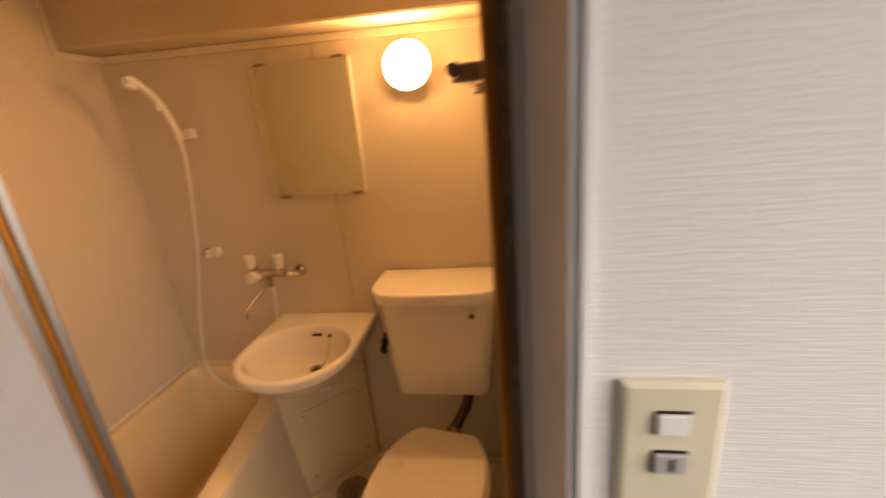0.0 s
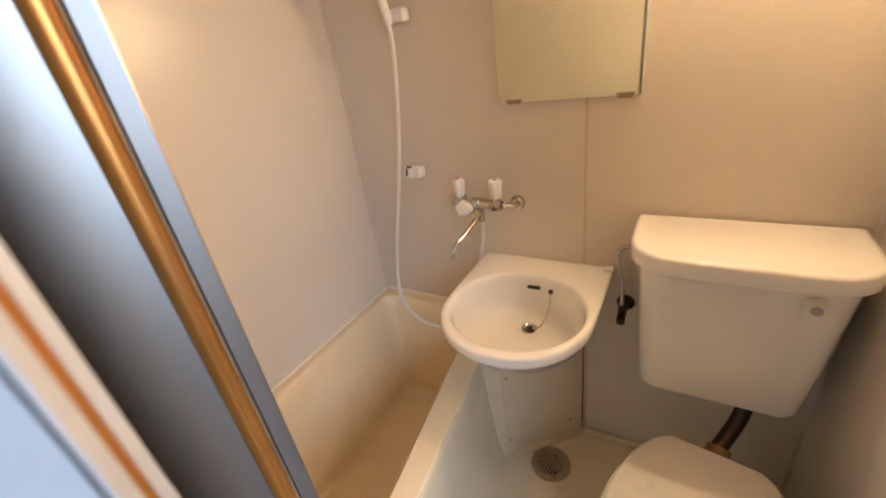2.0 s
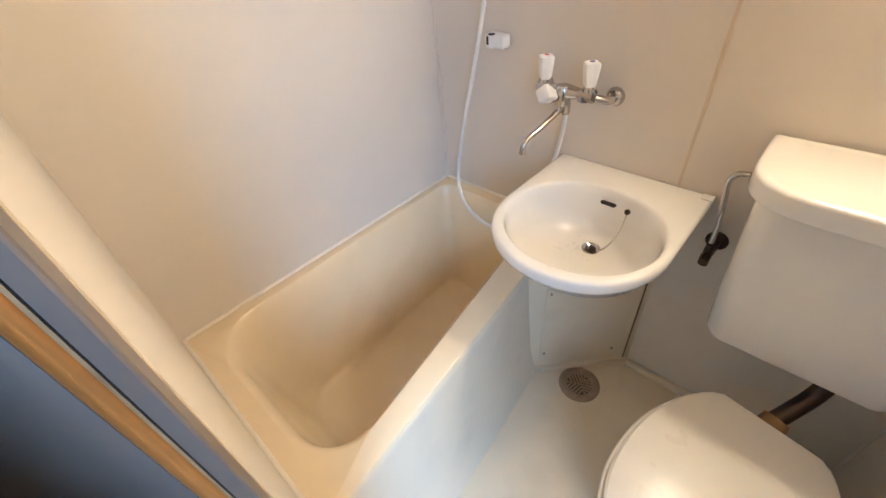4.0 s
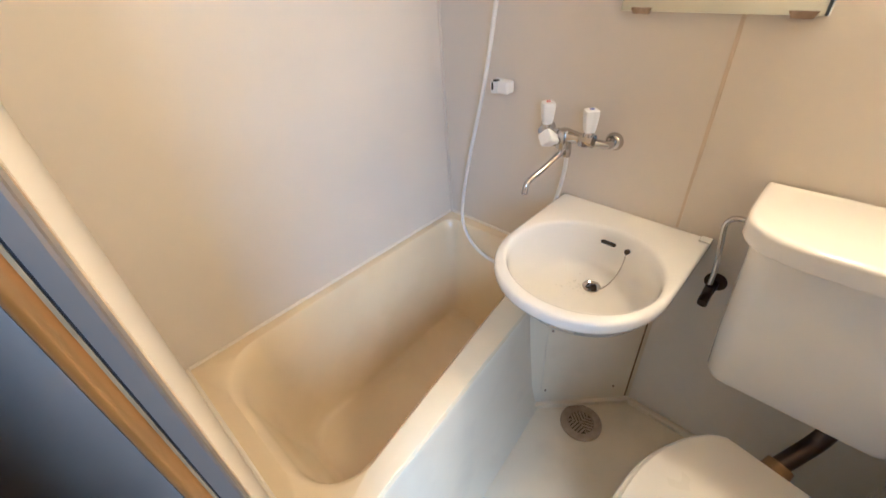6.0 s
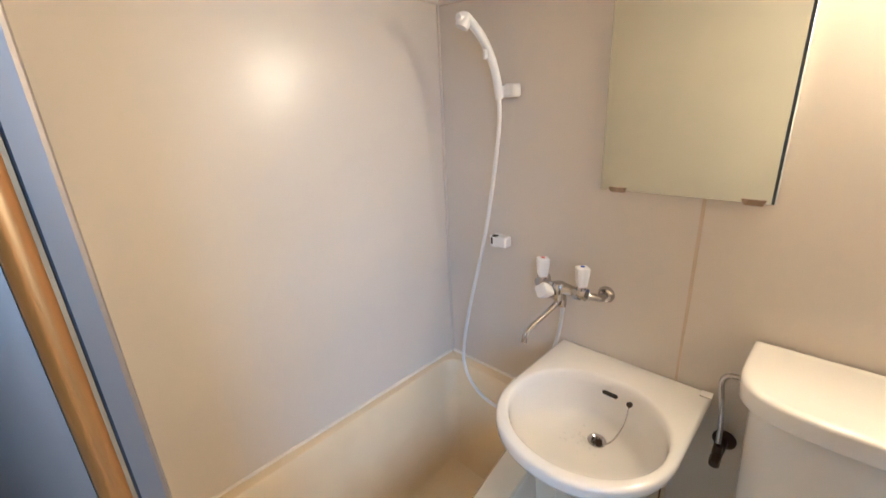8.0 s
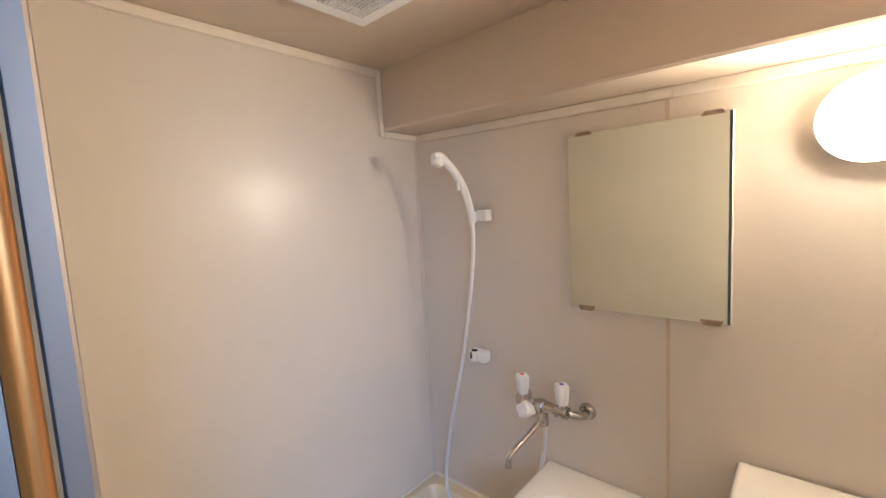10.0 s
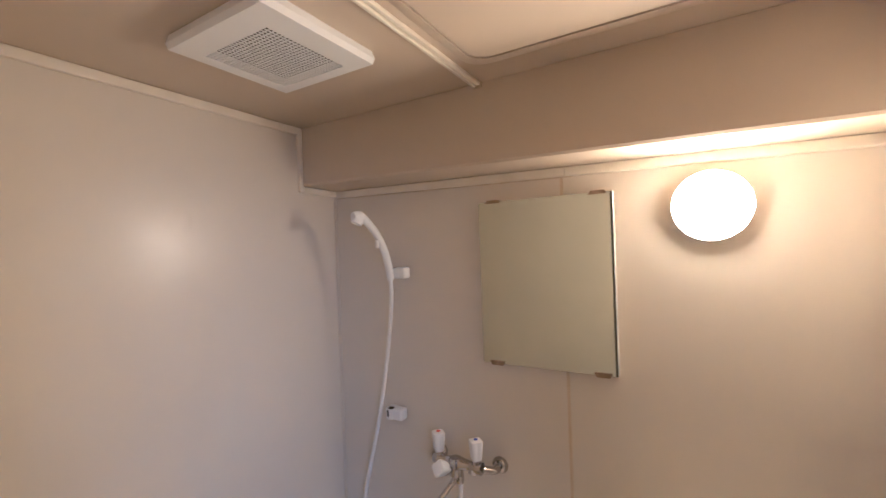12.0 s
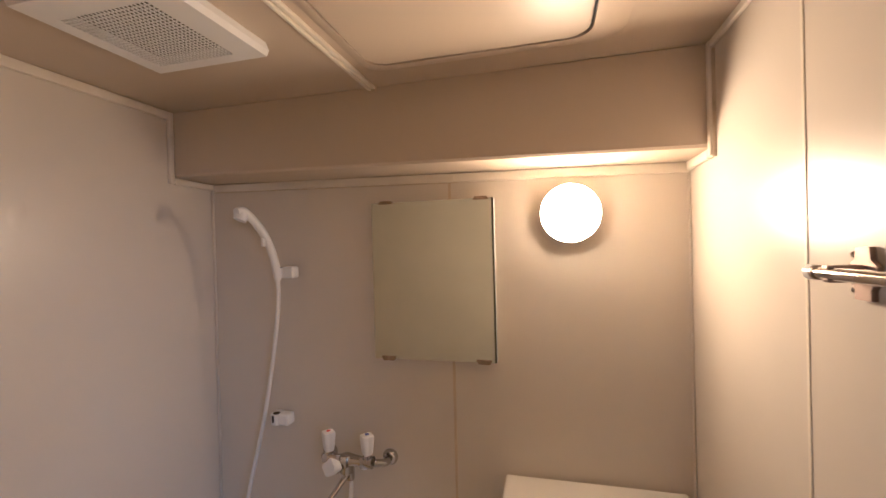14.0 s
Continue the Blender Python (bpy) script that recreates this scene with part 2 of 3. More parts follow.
DOOR_L, DOOR_R, DOOR_TOP = 0.873, 1.428, 1.86

structure("wall_north", boxes((-0.04, X1 + 0.04, 0.0, 0.04, -0.06, 2.06)), FRP, "cream glossy moulded bathroom wall panel", "wall")
structure("wall_west", boxes((-0.04, 0.0, Y0 - 0.05, 0.0, -0.06, 2.06)), FRP, "cream glossy bathroom wall panel beside the tub", "wall")
structure("wall_east", boxes((X1, X1 + 0.03, Y0, 0.0, -0.06, 2.06)), FRP, "cream glossy bathroom wall panel beside the toilet", "wall")
structure("wall_south", boxes((0.0, DOOR_L - 0.03, Y0 - 0.05, Y0, -0.06, 2.06), (DOOR_L - 0.03, X1 + 0.03, Y0 - 0.05, Y0, DOOR_TOP + 0.03, 2.06)), FRP, "cream bathroom wall panel round the doorway", "wall")
structure("floor", boxes((-0.04, X1 + 0.04, Y0 - 0.05, 0.04, -0.12, 0.0)), FLOORING, "cream moulded waterproof bathroom floor", "floor")
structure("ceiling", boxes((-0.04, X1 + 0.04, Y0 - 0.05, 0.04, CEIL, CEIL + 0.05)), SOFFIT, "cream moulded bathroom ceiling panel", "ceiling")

bm = bmesh.new()
ring_l = [(0.001, SOFFIT_Y, CEIL - 0.001), (0.001, SOFFIT_Y, SOFFIT_L + 0.006), (0.001, SOFFIT_Y + 0.006, SOFFIT_L), (0.001, -0.001, SOFFIT_L - 0.004), (0.001, -0.001, CEIL - 0.001)]
ring_r = [(X1 - 0.001, y, z - (SOFFIT_L - SOFFIT_R if z < CEIL - 0.01 else 0)) for _, y, z in ring_l]
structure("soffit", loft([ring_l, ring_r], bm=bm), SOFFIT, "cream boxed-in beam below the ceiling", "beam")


# trim along the top of the walls
def soffit_z(x):
    return SOFFIT_L - 0.004 + (SOFFIT_R - SOFFIT_L) * x / X1


structure("trim_west_top", boxes((0.0, 0.012, Y0, SOFFIT_Y - 0.016, CEIL - 0.024, CEIL - 0.0005), bevel=0.003), TRIM, "cream plastic trim under the ceiling", "trim")
structure("trim_west_drop", boxes((0.0, 0.012, SOFFIT_Y - 0.016, SOFFIT_Y - 0.0005, SOFFIT_L - 0.022, CEIL - 0.0005), bevel=0.003), TRIM, "cream plastic trim beside the beam", "trim")
structure("trim_west_low", boxes((0.0, 0.012, SOFFIT_Y + 0.0005, -0.001, SOFFIT_L - 0.024, SOFFIT_L - 0.0045), bevel=0.003), TRIM, "cream plastic trim under the beam", "trim")
structure("trim_east_drop", boxes((X1 - 0.012, X1, SOFFIT_Y - 0.016, SOFFIT_Y - 0.0005, SOFFIT_R - 0.022, CEIL - 0.0005), bevel=0.003), TRIM, "cream plastic trim beside the beam", "trim")
structure("trim_east_low", boxes((X1 - 0.012, X1, SOFFIT_Y + 0.0005, -0.012, SOFFIT_R - 0.026, SOFFIT_R - 0.0045), bevel=0.003), TRIM, "cream plastic trim under the beam", "trim")
structure("trim_east_top", boxes((X1 - 0.010, X1, Y0, SOFFIT_Y - 0.017, CEIL - 0.016, CEIL - 0.0005), bevel=0.003), TRIM, "cream plastic trim under the ceiling", "trim")
for name, xa, xb in (("trim_north_left", 0.0125, 0.822), ("trim_north_right", 0.823, X1 - 0.001)):
    bm = bmesh.new()
    rings = []
    for x in (xa, xb):
        zt = soffit_z(x) - 0.0015
        zb = zt - 0.024
        rings.append([(x, 0.0, zb), (x, -0.006, zb + 0.001), (x, -0.007, zb + 0.004), (x, -0.007, zt), (x, 0.0, zt)])
    structure(name, loft(rings, bm=bm), TRIM, "cream plastic trim along the wall top", "trim")
structure("trim_north_seam", boxes((0.8075, 0.8145, -0.0020, 0.0, 0.735, soffit_z(0.81) - 0.026), bevel=0.0008), SEAMSTRIP, "cream joint strip between wall panels", "trim")
# Thin brown strip draws the groove's shadow line next to the seam.
structure("trim_north_shadow_line", boxes((0.8146, 0.8155, -0.0010, 0.0, 0.88, soffit_z(0.81) - 0.026)), CAULK, "brown strip painting the shadow line beside the joint strip", "trim")
for name, xa, xb in (("trim_line_left", 0.0125, 0.806), ("trim_line_seam", 0.817, 0.838)):
    structure(name, loft([[(x, -0.0045, soffit_z(x) - 0.0272), (x, -0.0045, soffit_z(x) - 0.0257), (x, 0.0, soffit_z(x) - 0.0257), (x, 0.0, soffit_z(x) - 0.0272)] for x in (xa, xb)]), CAULK, "fine brown line under the trim", "trim")
structure("trim_east_line", boxes((X1 - 0.006, X1, SOFFIT_Y - 0.0190, SOFFIT_Y - 0.0162, SOFFIT_R - 0.024, CEIL - 0.018)), CAULK, "thin brown strip beside the trim", "trim")
structure("trim_east_seam", boxes((X1 - 0.0015, X1, -0.472, -0.466, 0.02, CEIL - 0.017), bevel=0.0006), TRIM, "cream joint strip between wall panels", "trim")
structure("trim_west_corner", boxes((0.0005, 0.008, -0.008, -0.0005, 0.50, SOFFIT_L - 0.025), bevel=0.003), FRP, "cream corner filler strip", "trim")
structure("trim_east_corner", boxes((X1 - 0.007, X1 - 0.0005, -0.007, -0.0005, 0.02, SOFFIT_R - 0.028), bevel=0.003), FRP, "cream corner filler strip", "trim")
structure("baseboard_north", boxes((0.83, X1 - 0.002, -0.022, -0.0005, 0.0, 0.022), bevel=0.006), FLOORING, "raised cream edge of the moulded floor", "baseboard")
structure("baseboard_east", boxes((X1 - 0.022, X1 - 0.0005, Y0, -0.023, 0.0, 0.022), bevel=0.006), FLOORING, "raised cream edge of the moulded floor", "baseboard")

# ---- doorway ----
structure("door_jamb_left", prism([(0.8475, -1.0497), (0.8775, -1.0490), (0.8792, -1.0496), (0.8796, -1.0507), (0.8753, -1.0568), (0.8475, -1.0568)], 0.0, DOOR_TOP), JAMB, "dull silver aluminium door jamb", "door frame")
structure("door_gasket_left", boxes((0.8475, 0.8735, -1.0577, -1.0568, 0.0, DOOR_TOP)), GASKET, "dark rubber gasket in the door jamb", "gasket")
structure("door_bead_lip", boxes((0.8475, 0.8747, -1.0589, -1.0577, 0.0, DOOR_TOP)), BRASS, "pale yellow lip of the door jamb strip", "door frame")
structure("door_bead_left", prism([(0.8475, -1.0589), (0.8736, -1.0589), (0.8742, -1.0600), (0.8744, -1.0614), (0.8741, -1.0628), (0.8734, -1.0642), (0.8722, -1.0655), (0.8706, -1.0665), (0.8694, -1.0670), (0.8475, -1.0670)], 0.0, DOOR_TOP), GOLD, "bronze-coloured rounded strip in the door jamb", "door frame", smooth=True)
structure("door_jamb_right", prism([(1.4445, -1.0497), (1.4445, -1.0595), (1.456, -1.0605), (1.478, -1.158), (1.486, -1.158), (1.486, -1.0497)], 0.0, DOOR_TOP), ALU, "dull silver aluminium door jamb", "door frame")
structure("door_bead_right", prism([(1.4205, -1.0495), (1.4205, -1.0565), (1.4215, -1.0590), (1.4240, -1.0603), (1.4290, -1.0603), (1.4320, -1.0590), (1.4330, -1.0570), (1.4330, -1.0495)], 0.0, DOOR_TOP), GOLD, "bronze-coloured rounded strip in the door jamb", "door frame", smooth=True)
structure("door_gasket_right", boxes((1.4332, 1.4443, -1.0580, -1.0497, 0.0, DOOR_TOP)), GRIME, "dark rubber gasket in the door jamb", "gasket")
structure("door_head", boxes((0.842, 1.486, -1.152, -1.0465, DOOR_TOP + 0.0005, DOOR_TOP + 0.03)), ALU, "satin aluminium door head", "door frame")
structure("door_sill", boxes((0.842, 1.486, -1.152, -1.0465, -0.02, -0.001)), ALU, "satin aluminium door sill", "door frame")
structure("trim_doorway", boxes((1.4865, 1.492, -1.161, -1.150, -0.1, DOOR_TOP + 0.03)), PLASTER, "white edge bead of the wallpaper", "trim")


structure("door_sealant", boxes((0.8432, 0.8473, -1.0502, -1.0494, 0.4, DOOR_TOP)), CAULK, "stained sealant beside the door jamb", "sealant")


def door():
    """An open leaf: aluminium stile at the hinge, pale panel beyond."""
    d = tagged(new("door_1"), "open pale grey bathroom door leaf with aluminium stile", "door", kind="structure")
    part("jamb_reveal", prism([(0.835, -1.0673), (0.8688, -1.0673), (0.846, -1.116), (0.835, -1.150)], 0.01, DOOR_TOP - 0.01), JAMB, d, "satin aluminium hinge stile")
    part("edge_bead", prism([(0.896, -1.1085), (0.9135, -1.1080), (0.9150, -1.1086), (0.9190, -1.1126), (0.9190, -1.1218), (0.896, -1.1218)], 0.01, DOOR_TOP - 0.01), ALU, d, "aluminium edge of the leaf")
    part("bronze_bead", prism([(0.9192, -1.1128), (0.9216, -1.1138), (0.9228, -1.1156), (0.9228, -1.1218), (0.9192, -1.1218)], 0.01, DOOR_TOP - 0.01), GOLD, d, "bronze-coloured bead", smooth=True)
    part("glazing_bead", prism([(0.9230, -1.1160), (0.9290, -1.1206), (0.9290, -1.1218), (0.9230, -1.1218)], 0.01, DOOR_TOP - 0.01), ALU, d, "pale aluminium glazing bead")
    part("seal", boxes((0.900, 0.9283, -1.1230, -1.1219, 0.01, DOOR_TOP - 0.01)), GASKET, d, "dark rubber seal")
    part("panel", prism([(0.9295, -1.1231), (0.9295, -1.66), (0.899, -1.66), (0.899, -1.1231)], 0.01, DOOR_TOP - 0.01), DOORSKIN, d, "pale grey door panel")
    return d


door()

# ---- the room outside ----
RX0, RX1, RY0, RTOP, RBOT = -0.6, 2.6, -3.4, 2.35, -0.08
structure("wall_room_north", boxes((RX0, 0.84, -1.155, -1.100, RBOT, RTOP), (1.486, RX1, -1.155, -1.100, RBOT, RTOP), (0.84, 1.486, -1.155, -1.100, DOOR_TOP + 0.0305, RTOP)), PAPER, "white ribbed wallpaper on the wall beside the door", "wall")
# South, west, east walls and ceiling are unseen additions that hold light down.
structure("wall_room_south", boxes((RX0, RX1, RY0 - 0.06, RY0, RBOT, RTOP)), ROOMWALL, "plain unseen room wall, darkened to cut bounce light", "wall")
structure("wall_room_west", boxes((RX0 - 0.06, RX0, RY0, -1.155, RBOT, RTOP)), ROOMWALL, "plain unseen room wall, darkened to cut bounce light", "wall")
WY0, WY1 = -2.55, -1.35
structure("wall_room_east", boxes((RX1, RX1 + 0.1, RY0, WY0, RBOT, RTOP), (RX1, RX1 + 0.1, WY1, -1.155, RBOT, RTOP), (RX1, RX1 + 0.1, WY0, WY1, RBOT, 1.05), (RX1, RX1 + 0.1, WY0, WY1, 2.15, RTOP)), ROOMWALL, "unseen room wall with a window opening, darkened to cut bounce light", "wall")
structure("floor_room", boxes((RX0, RX1, RY0, -1.155, RBOT - 0.05, RBOT), (0.84, 1.486, -1.155, -1.1, RBOT - 0.05, RBOT)), ROOMFLOOR, "brown wooden room floor", "floor")
structure("ceiling_room", boxes((RX0, RX1, RY0, -1.10, RTOP, RTOP + 0.05)), ROOMWALL, "plain unseen room ceiling, darkened to cut bounce light", "ceiling")
window = tagged(new("window_1"), "bright window with white frame in the room", "window", kind="structure")
part("window_frame", boxes((RX1 + 0.03, RX1 + 0.07, WY0, WY0 + 0.05, 1.05, 2.15), (RX1 + 0.03, RX1 + 0.07, WY1 - 0.05, WY1, 1.05, 2.15), (RX1 + 0.03, RX1 + 0.07, WY0 + 0.05, WY1 - 0.05, 1.05, 1.10), (RX1 + 0.03, RX1 + 0.07, WY0 + 0.05, WY1 - 0.05, 2.10, 2.15)), ALU, window)
pane = part("pane", boxes((RX1 + 0.045, RX1 + 0.05, WY0 + 0.05, WY1 - 0.05, 1.10, 2.10)), GLASS, window)
pane.visible_shadow = False
structure("ground", boxes((-60, 60, -60, 60, -3.2, -3.0)), PLASTER, "pale ground outside", "ground")

# ---- bathtub ----
def tub_outer(y):
    return 0.528 - 0.116 * y


def tub_inner(y):
    return 0.470 - 0.172 * y


def bathtub():
    tub = holder("bathtub", 0.3, -0.52, 0.0, "aged cream moulded bathtub along the wall", "bathtub")
    ya, yb = Y0 + 0.002, -0.002

    def ring(left, right, near, far, radii, z):
        w = 0.56
        base = rounded_plan(left, w - right, near, yb - ya - far, radii, 10)
        out = []
        for x, y in base:
            yy = ya + y
            out.append((x / w * (tub_outer(yy) if right < 0.02 else tub_inner(yy)), yy, z))
        return out

    rings = [
        ring(0.002, 0.0, 0.0, 0.0, 0.004, 0.485),
        ring(0.003, 0.004, 0.001, 0.001, 0.006, 0.495),
        ring(0.008, 0.010, 0.004, 0.004, 0.01, 0.498),
        ring(0.036, 0.044, 0.046, 0.042, (0.13, 0.13, 0.05, 0.05), 0.497),
        ring(0.042, 0.053, 0.056, 0.050, (0.13, 0.13, 0.05, 0.05), 0.488),
        ring(0.049, 0.062, 0.070, 0.058, (0.13, 0.13, 0.05, 0.05), 0.45),
        ring(0.062, 0.085, 0.110, 0.076, (0.12, 0.12, 0.05, 0.05), 0.25),
        ring(0.076, 0.101, 0.150, 0.092, (0.11, 0.11, 0.05, 0.05), 0.115),
        ring(0.082, 0.108, 0.168, 0.100, (0.10, 0.10, 0.05, 0.05), 0.078),
        ring(0.090, 0.116, 0.180, 0.108, (0.10, 0.10, 0.05, 0.05), 0.063),
        ring(0.104, 0.130, 0.198, 0.122, (0.09, 0.09, 0.05, 0.05), 0.057),
    ]
    part("basin", loft(rings, close_start=False), TUB, tub, "yellowed cream inner basin with rounded rim", smooth=True)
    # apron on the toilet side
    bm = bmesh.new()
    cols = []
    for k in range(19):
        y = ya + (yb - ya) * k / 18
        x = tub_outer(y)
        prof = [(x - 0.004, 0.4935), (x, 0.485), (x + 0.002, 0.46), (x + 0.010, 0.30), (x + 0.022, 0.12), (x + 0.034, 0.03), (x + 0.05, 0.002), (x - 0.03, 0.002), (x - 0.03, 0.4835)]
        cols.append([(px, y, pz) for px, pz in prof])
    part("apron", loft(cols, bm=bm), FLOORING, tub, "cream outer apron", smooth=True)
    return tub


bathtub()
structure("caulk_west", tube([(0.004, Y0 + 0.01, 0.499), (0.004, -0.5, 0.499), (0.004, -0.012, 0.499)], 0.0055, 8), TRIM, "cream sealant bead above the tub", "sealant", smooth=True)
structure("caulk_south", tube([(0.006, Y0 + 0.004, 0.499), (0.35, Y0 + 0.004, 0.499), (0.63, Y0 + 0.004, 0.499)], 0.006, 8), TRIM, "cream sealant bead above the tub", "sealant", smooth=True)
structure("caulk_north", tube([(0.012, -0.004, 0.499), (0.25, -0.004, 0.499), (0.465, -0.004, 0.499)], 0.0055, 8), TRIM, "cream sealant bead above the tub", "sealant", smooth=True)


bm = bmesh.new()
loft([[(h, -0.523 + r * 0.5 * math.cos(a) + 0.004 * math.sin(a), 1.635 + r * math.sin(a)) for a in (math.tau * k / 24 for k in range(24))] for r, h in ((0.034, 0.0001), (0.024, 0.0004), (0.012, 0.0008), (0.004, 0.0009))], close_start=False, bm=bm)
structure("wall_bulge", bm, FRP, "slight bulge in the cream wall panel", "wall", smooth=True)


# ---- washbasin ----
def washbasin():
    sink = holder("washbasin", 0.69, 0.0, 0.6, "small white wall-hung washbasin with rounded front", "washbasin")
    n = 48

    def outline(grow, z, cy=-0.27):
        pts = []
        hw, ry = 0.208 + grow, 0.209 + grow
        for k in range(n // 2 + 1):
            a = math.pi + math.pi * k / (n // 2)
            pts.append((0.69 + hw * math.copysign(abs(math.cos(a)) ** 0.92, math.cos(a)), cy + ry * math.sin(a), z))
        for k in range(1, 7):
            pts.append((0.69 + hw, cy + (-0.003 - cy) * k / 7, z))
        m = n - len(pts)
        for k in range(m - 6):
            pts.append((0.69 + hw - 2 * hw * k / (m - 7), -0.003, z))
        for k in range(6):
            pts.append((0.69 - hw, -0.003 + (cy + 0.003) * (k + 1) / 7, z))
        return pts

    def bowl(rx, ry, z, cx=0.69, cy=-0.272):
        """Points matched to the outline by angle."""
        out = []
        for x, y, _ in outline(0, 0):
            a = math.atan2((y + 0.255) / 0.235, (x - 0.69) / 0.208)
            out.append((cx + rx * math.cos(a), cy + ry * math.sin(a), z))
        return out

    rings = [
        [(0.69 + (x - 0.69) * 0.30, -0.06 + (y + 0.06) * 0.25, 0.560) for x, y, z in outline(0, 0)],
        [(0.69 + (x - 0.69) * 0.62, -0.06 + (y + 0.06) * 0.62, 0.585) for x, y, z in outline(0, 0)],
        [(0.69 + (x - 0.69) * 0.88, -0.03 + (y + 0.03) * 0.90, 0.650) for x, y, z in outline(0, 0)],
        outline(-0.016, 0.690), outline(-0.006, 0.698), outline(-0.002, 0.706), outline(-0.001, 0.724), outline(-0.004, 0.730), outline(-0.009, 0.7325),
        bowl(0.1915, 0.180, 0.7322, cy=-0.271), bowl(0.1880, 0.1765, 0.7308, cy=-0.271), bowl(0.1850, 0.1735, 0.7275, cy=-0.271), bowl(0.1825, 0.1710, 0.7225, cy=-0.271),
    ]
    for k in range(1, 15):
        f = k / 14
        w = math.sqrt(max(0.0, 1 - f ** 2.6))
        r = 0.024 + (0.181 - 0.024) * (1 - f ** 2.3) ** 0.75
        rings.append(bowl(r, 0.024 + (r - 0.024) * 0.93, 0.720 - 0.135 * (1 - (1 - f) ** 1.7), cy=-0.271 + 0.091 * f ** 1.6))
    shell = loft(rings)
    tree = BVHTree.FromBMesh(shell)
    part("bowl", shell, PORCELAIN, sink, "glossy white porcelain bowl", smooth=True)
    part("drain_ring", lathe([(0.023, 0.584), (0.024, 0.589), (0.019, 0.590), (0.014, 0.587), (0.014, 0.583)], (0.69, -0.180, 0), sides=24), CHROME, sink, "chrome drain ring", smooth=True)
    part("drain_hole", lathe([(0.0135, 0.5845), (0.0135, 0.5875), (0.001, 0.5872)], (0.69, -0.180, 0), sides=20), HOLE, sink)
    bars = bmesh.new()
    for off in (-0.006, 0.0, 0.006):
        box(bars, 0.69 + off - 0.0012, 0.69 + off + 0.0012, -0.192, -0.168, 0.5872, 0.5892)
    part("drain_grate", bars, CHROME, sink)
    bm = prism(rounded_plan(-0.020, 0.020, -0.005, 0.005, 0.0048, 5), -0.003, 0.003)
    slot = part("overflow_slot", bm, HOLE, sink, "dark overflow slot")
    slot.matrix_parent_inverse = Matrix.Identity(4)
    slot.matrix_basis = sink.matrix_basis.inverted() @ pose(0.690, -0.1190, 0.6975, 68, 0, 0)
    bm = lathe([(0.007, -0.003), (0.007, 0.004), (0.004, 0.006), (0.001, 0.006)], (0, 0, 0), sides=14)
    eye = part("chain_eye", bm, DARKPIPE, sink, "dark chain eye", smooth=True)
    eye.matrix_parent_inverse = Matrix.Identity(4)
    eye.matrix_basis = sink.matrix_basis.inverted() @ pose(0.744, -0.1262, 0.6975, 68, 0, -8)
    # ball chain to the plug
    bm = bmesh.new()
    chain = smooth_path([(0.744, -0.128, 0.694), (0.744, -0.155, 0.652), (0.732, -0.180, 0.617), (0.716, -0.190, 0.599), (0.704, -0.186, 0.594)], 9)
    for p in chain:
        bmesh.ops.create_icosphere(bm, subdivisions=1, radius=0.0026, matrix=Matrix.Translation(p))
    part("chain", bm, CHROME, sink, "thin metal ball chain")
    part("plug", lathe([(0.010, 0.0), (0.011, 0.004), (0.008, 0.008), (0.001, 0.009)], (0.699, -0.188, 0.589), sides=18), DARKPIPE, sink, "dark rubber plug", smooth=True)
    part("trap", tube([(0.69, -0.18, 0.580), (0.69, -0.178, 0.53), (0.692, -0.165, 0.49), (0.70, -0.140, 0.475)], 0.016, 14), WHITE, sink, "white plastic drain pipe", smooth=True)
    part("back_corner_cap", boxes((0.872, 0.8975, -0.030, -0.004, 0.7335, 0.7375), bevel=0.0015), PORCELAIN, sink)
    # water left standing round the drain
    rng = random.Random(5)
    wet = bmesh.new()
    for k in range(26):
        x, y = 0.655 + rng.gauss(0, 0.024), -0.205 + rng.gauss(0, 0.022)
        spot, normal, _, _ = tree.ray_cast(Vector((x, y, 0.74)), Vector((0, 0, -1)))
        if spot is None or (spot - Vector((0.69, -0.18, spot.z))).length < 0.026:
            continue
        r = rng.uniform(0.0015, 0.0042)
        up = normal.to_track_quat("Z", "Y").to_matrix().to_4x4()
        bmesh.ops.create_icosphere(wet, subdivisions=2, radius=r, matrix=Matrix.Translation(spot) @ up @ Matrix.Diagonal((rng.uniform(0.8, 1.5), 1.0, 0.42, 1.0)))
    drops = part("water_drops", wet, GLASS, None, smooth=True)
    tagged(drops, "clear water drops left in the white washbasin", "water", kind="stuff")
    drops.visible_shadow = False
    return sink


washbasin()


def pipe_cover():
    """A diagonal cover panel between the tub apron, the wall and the basin."""
    c = holder("pipe_cover", 0.7, -0.13, 0.0, "cream screwed access panel under the washbasin", "access panel")
    a, b = Vector((0.560, -0.270, 0)), Vector((0.828, -0.002, 0))
    along = (b - a).normalized()
    out = Vector((along.y, -along.x, 0))

    def quad(u0, u1, d0, d1):
        return [(a + along * u + out * d)[:2] for u, d in ((u0, d0), (u1, d0), (u1, d1), (u0, d1))]

    length = (b - a).length
    part("backing", prism(quad(0.0, length, -0.012, 0.0), 0.001, 0.572), FLOORING, c)
    part("panel", prism(quad(0.060, length - 0.056, 0.0005, 0.006), 0.082, 0.412), FLOORING, c, "raised cream plastic access panel")
    part("edge_strip", prism(quad(length - 0.0185, length - 0.0145, 0.0005, 0.003), 0.03, 0.572), GRIME, c, "brown stained joint strip")
    for u, z in ((0.074, 0.097), (0.074, 0.395), (length - 0.070, 0.097), (length - 0.070, 0.395)):
        p = a + along * u + out * 0.0065
        bm = bmesh.new()
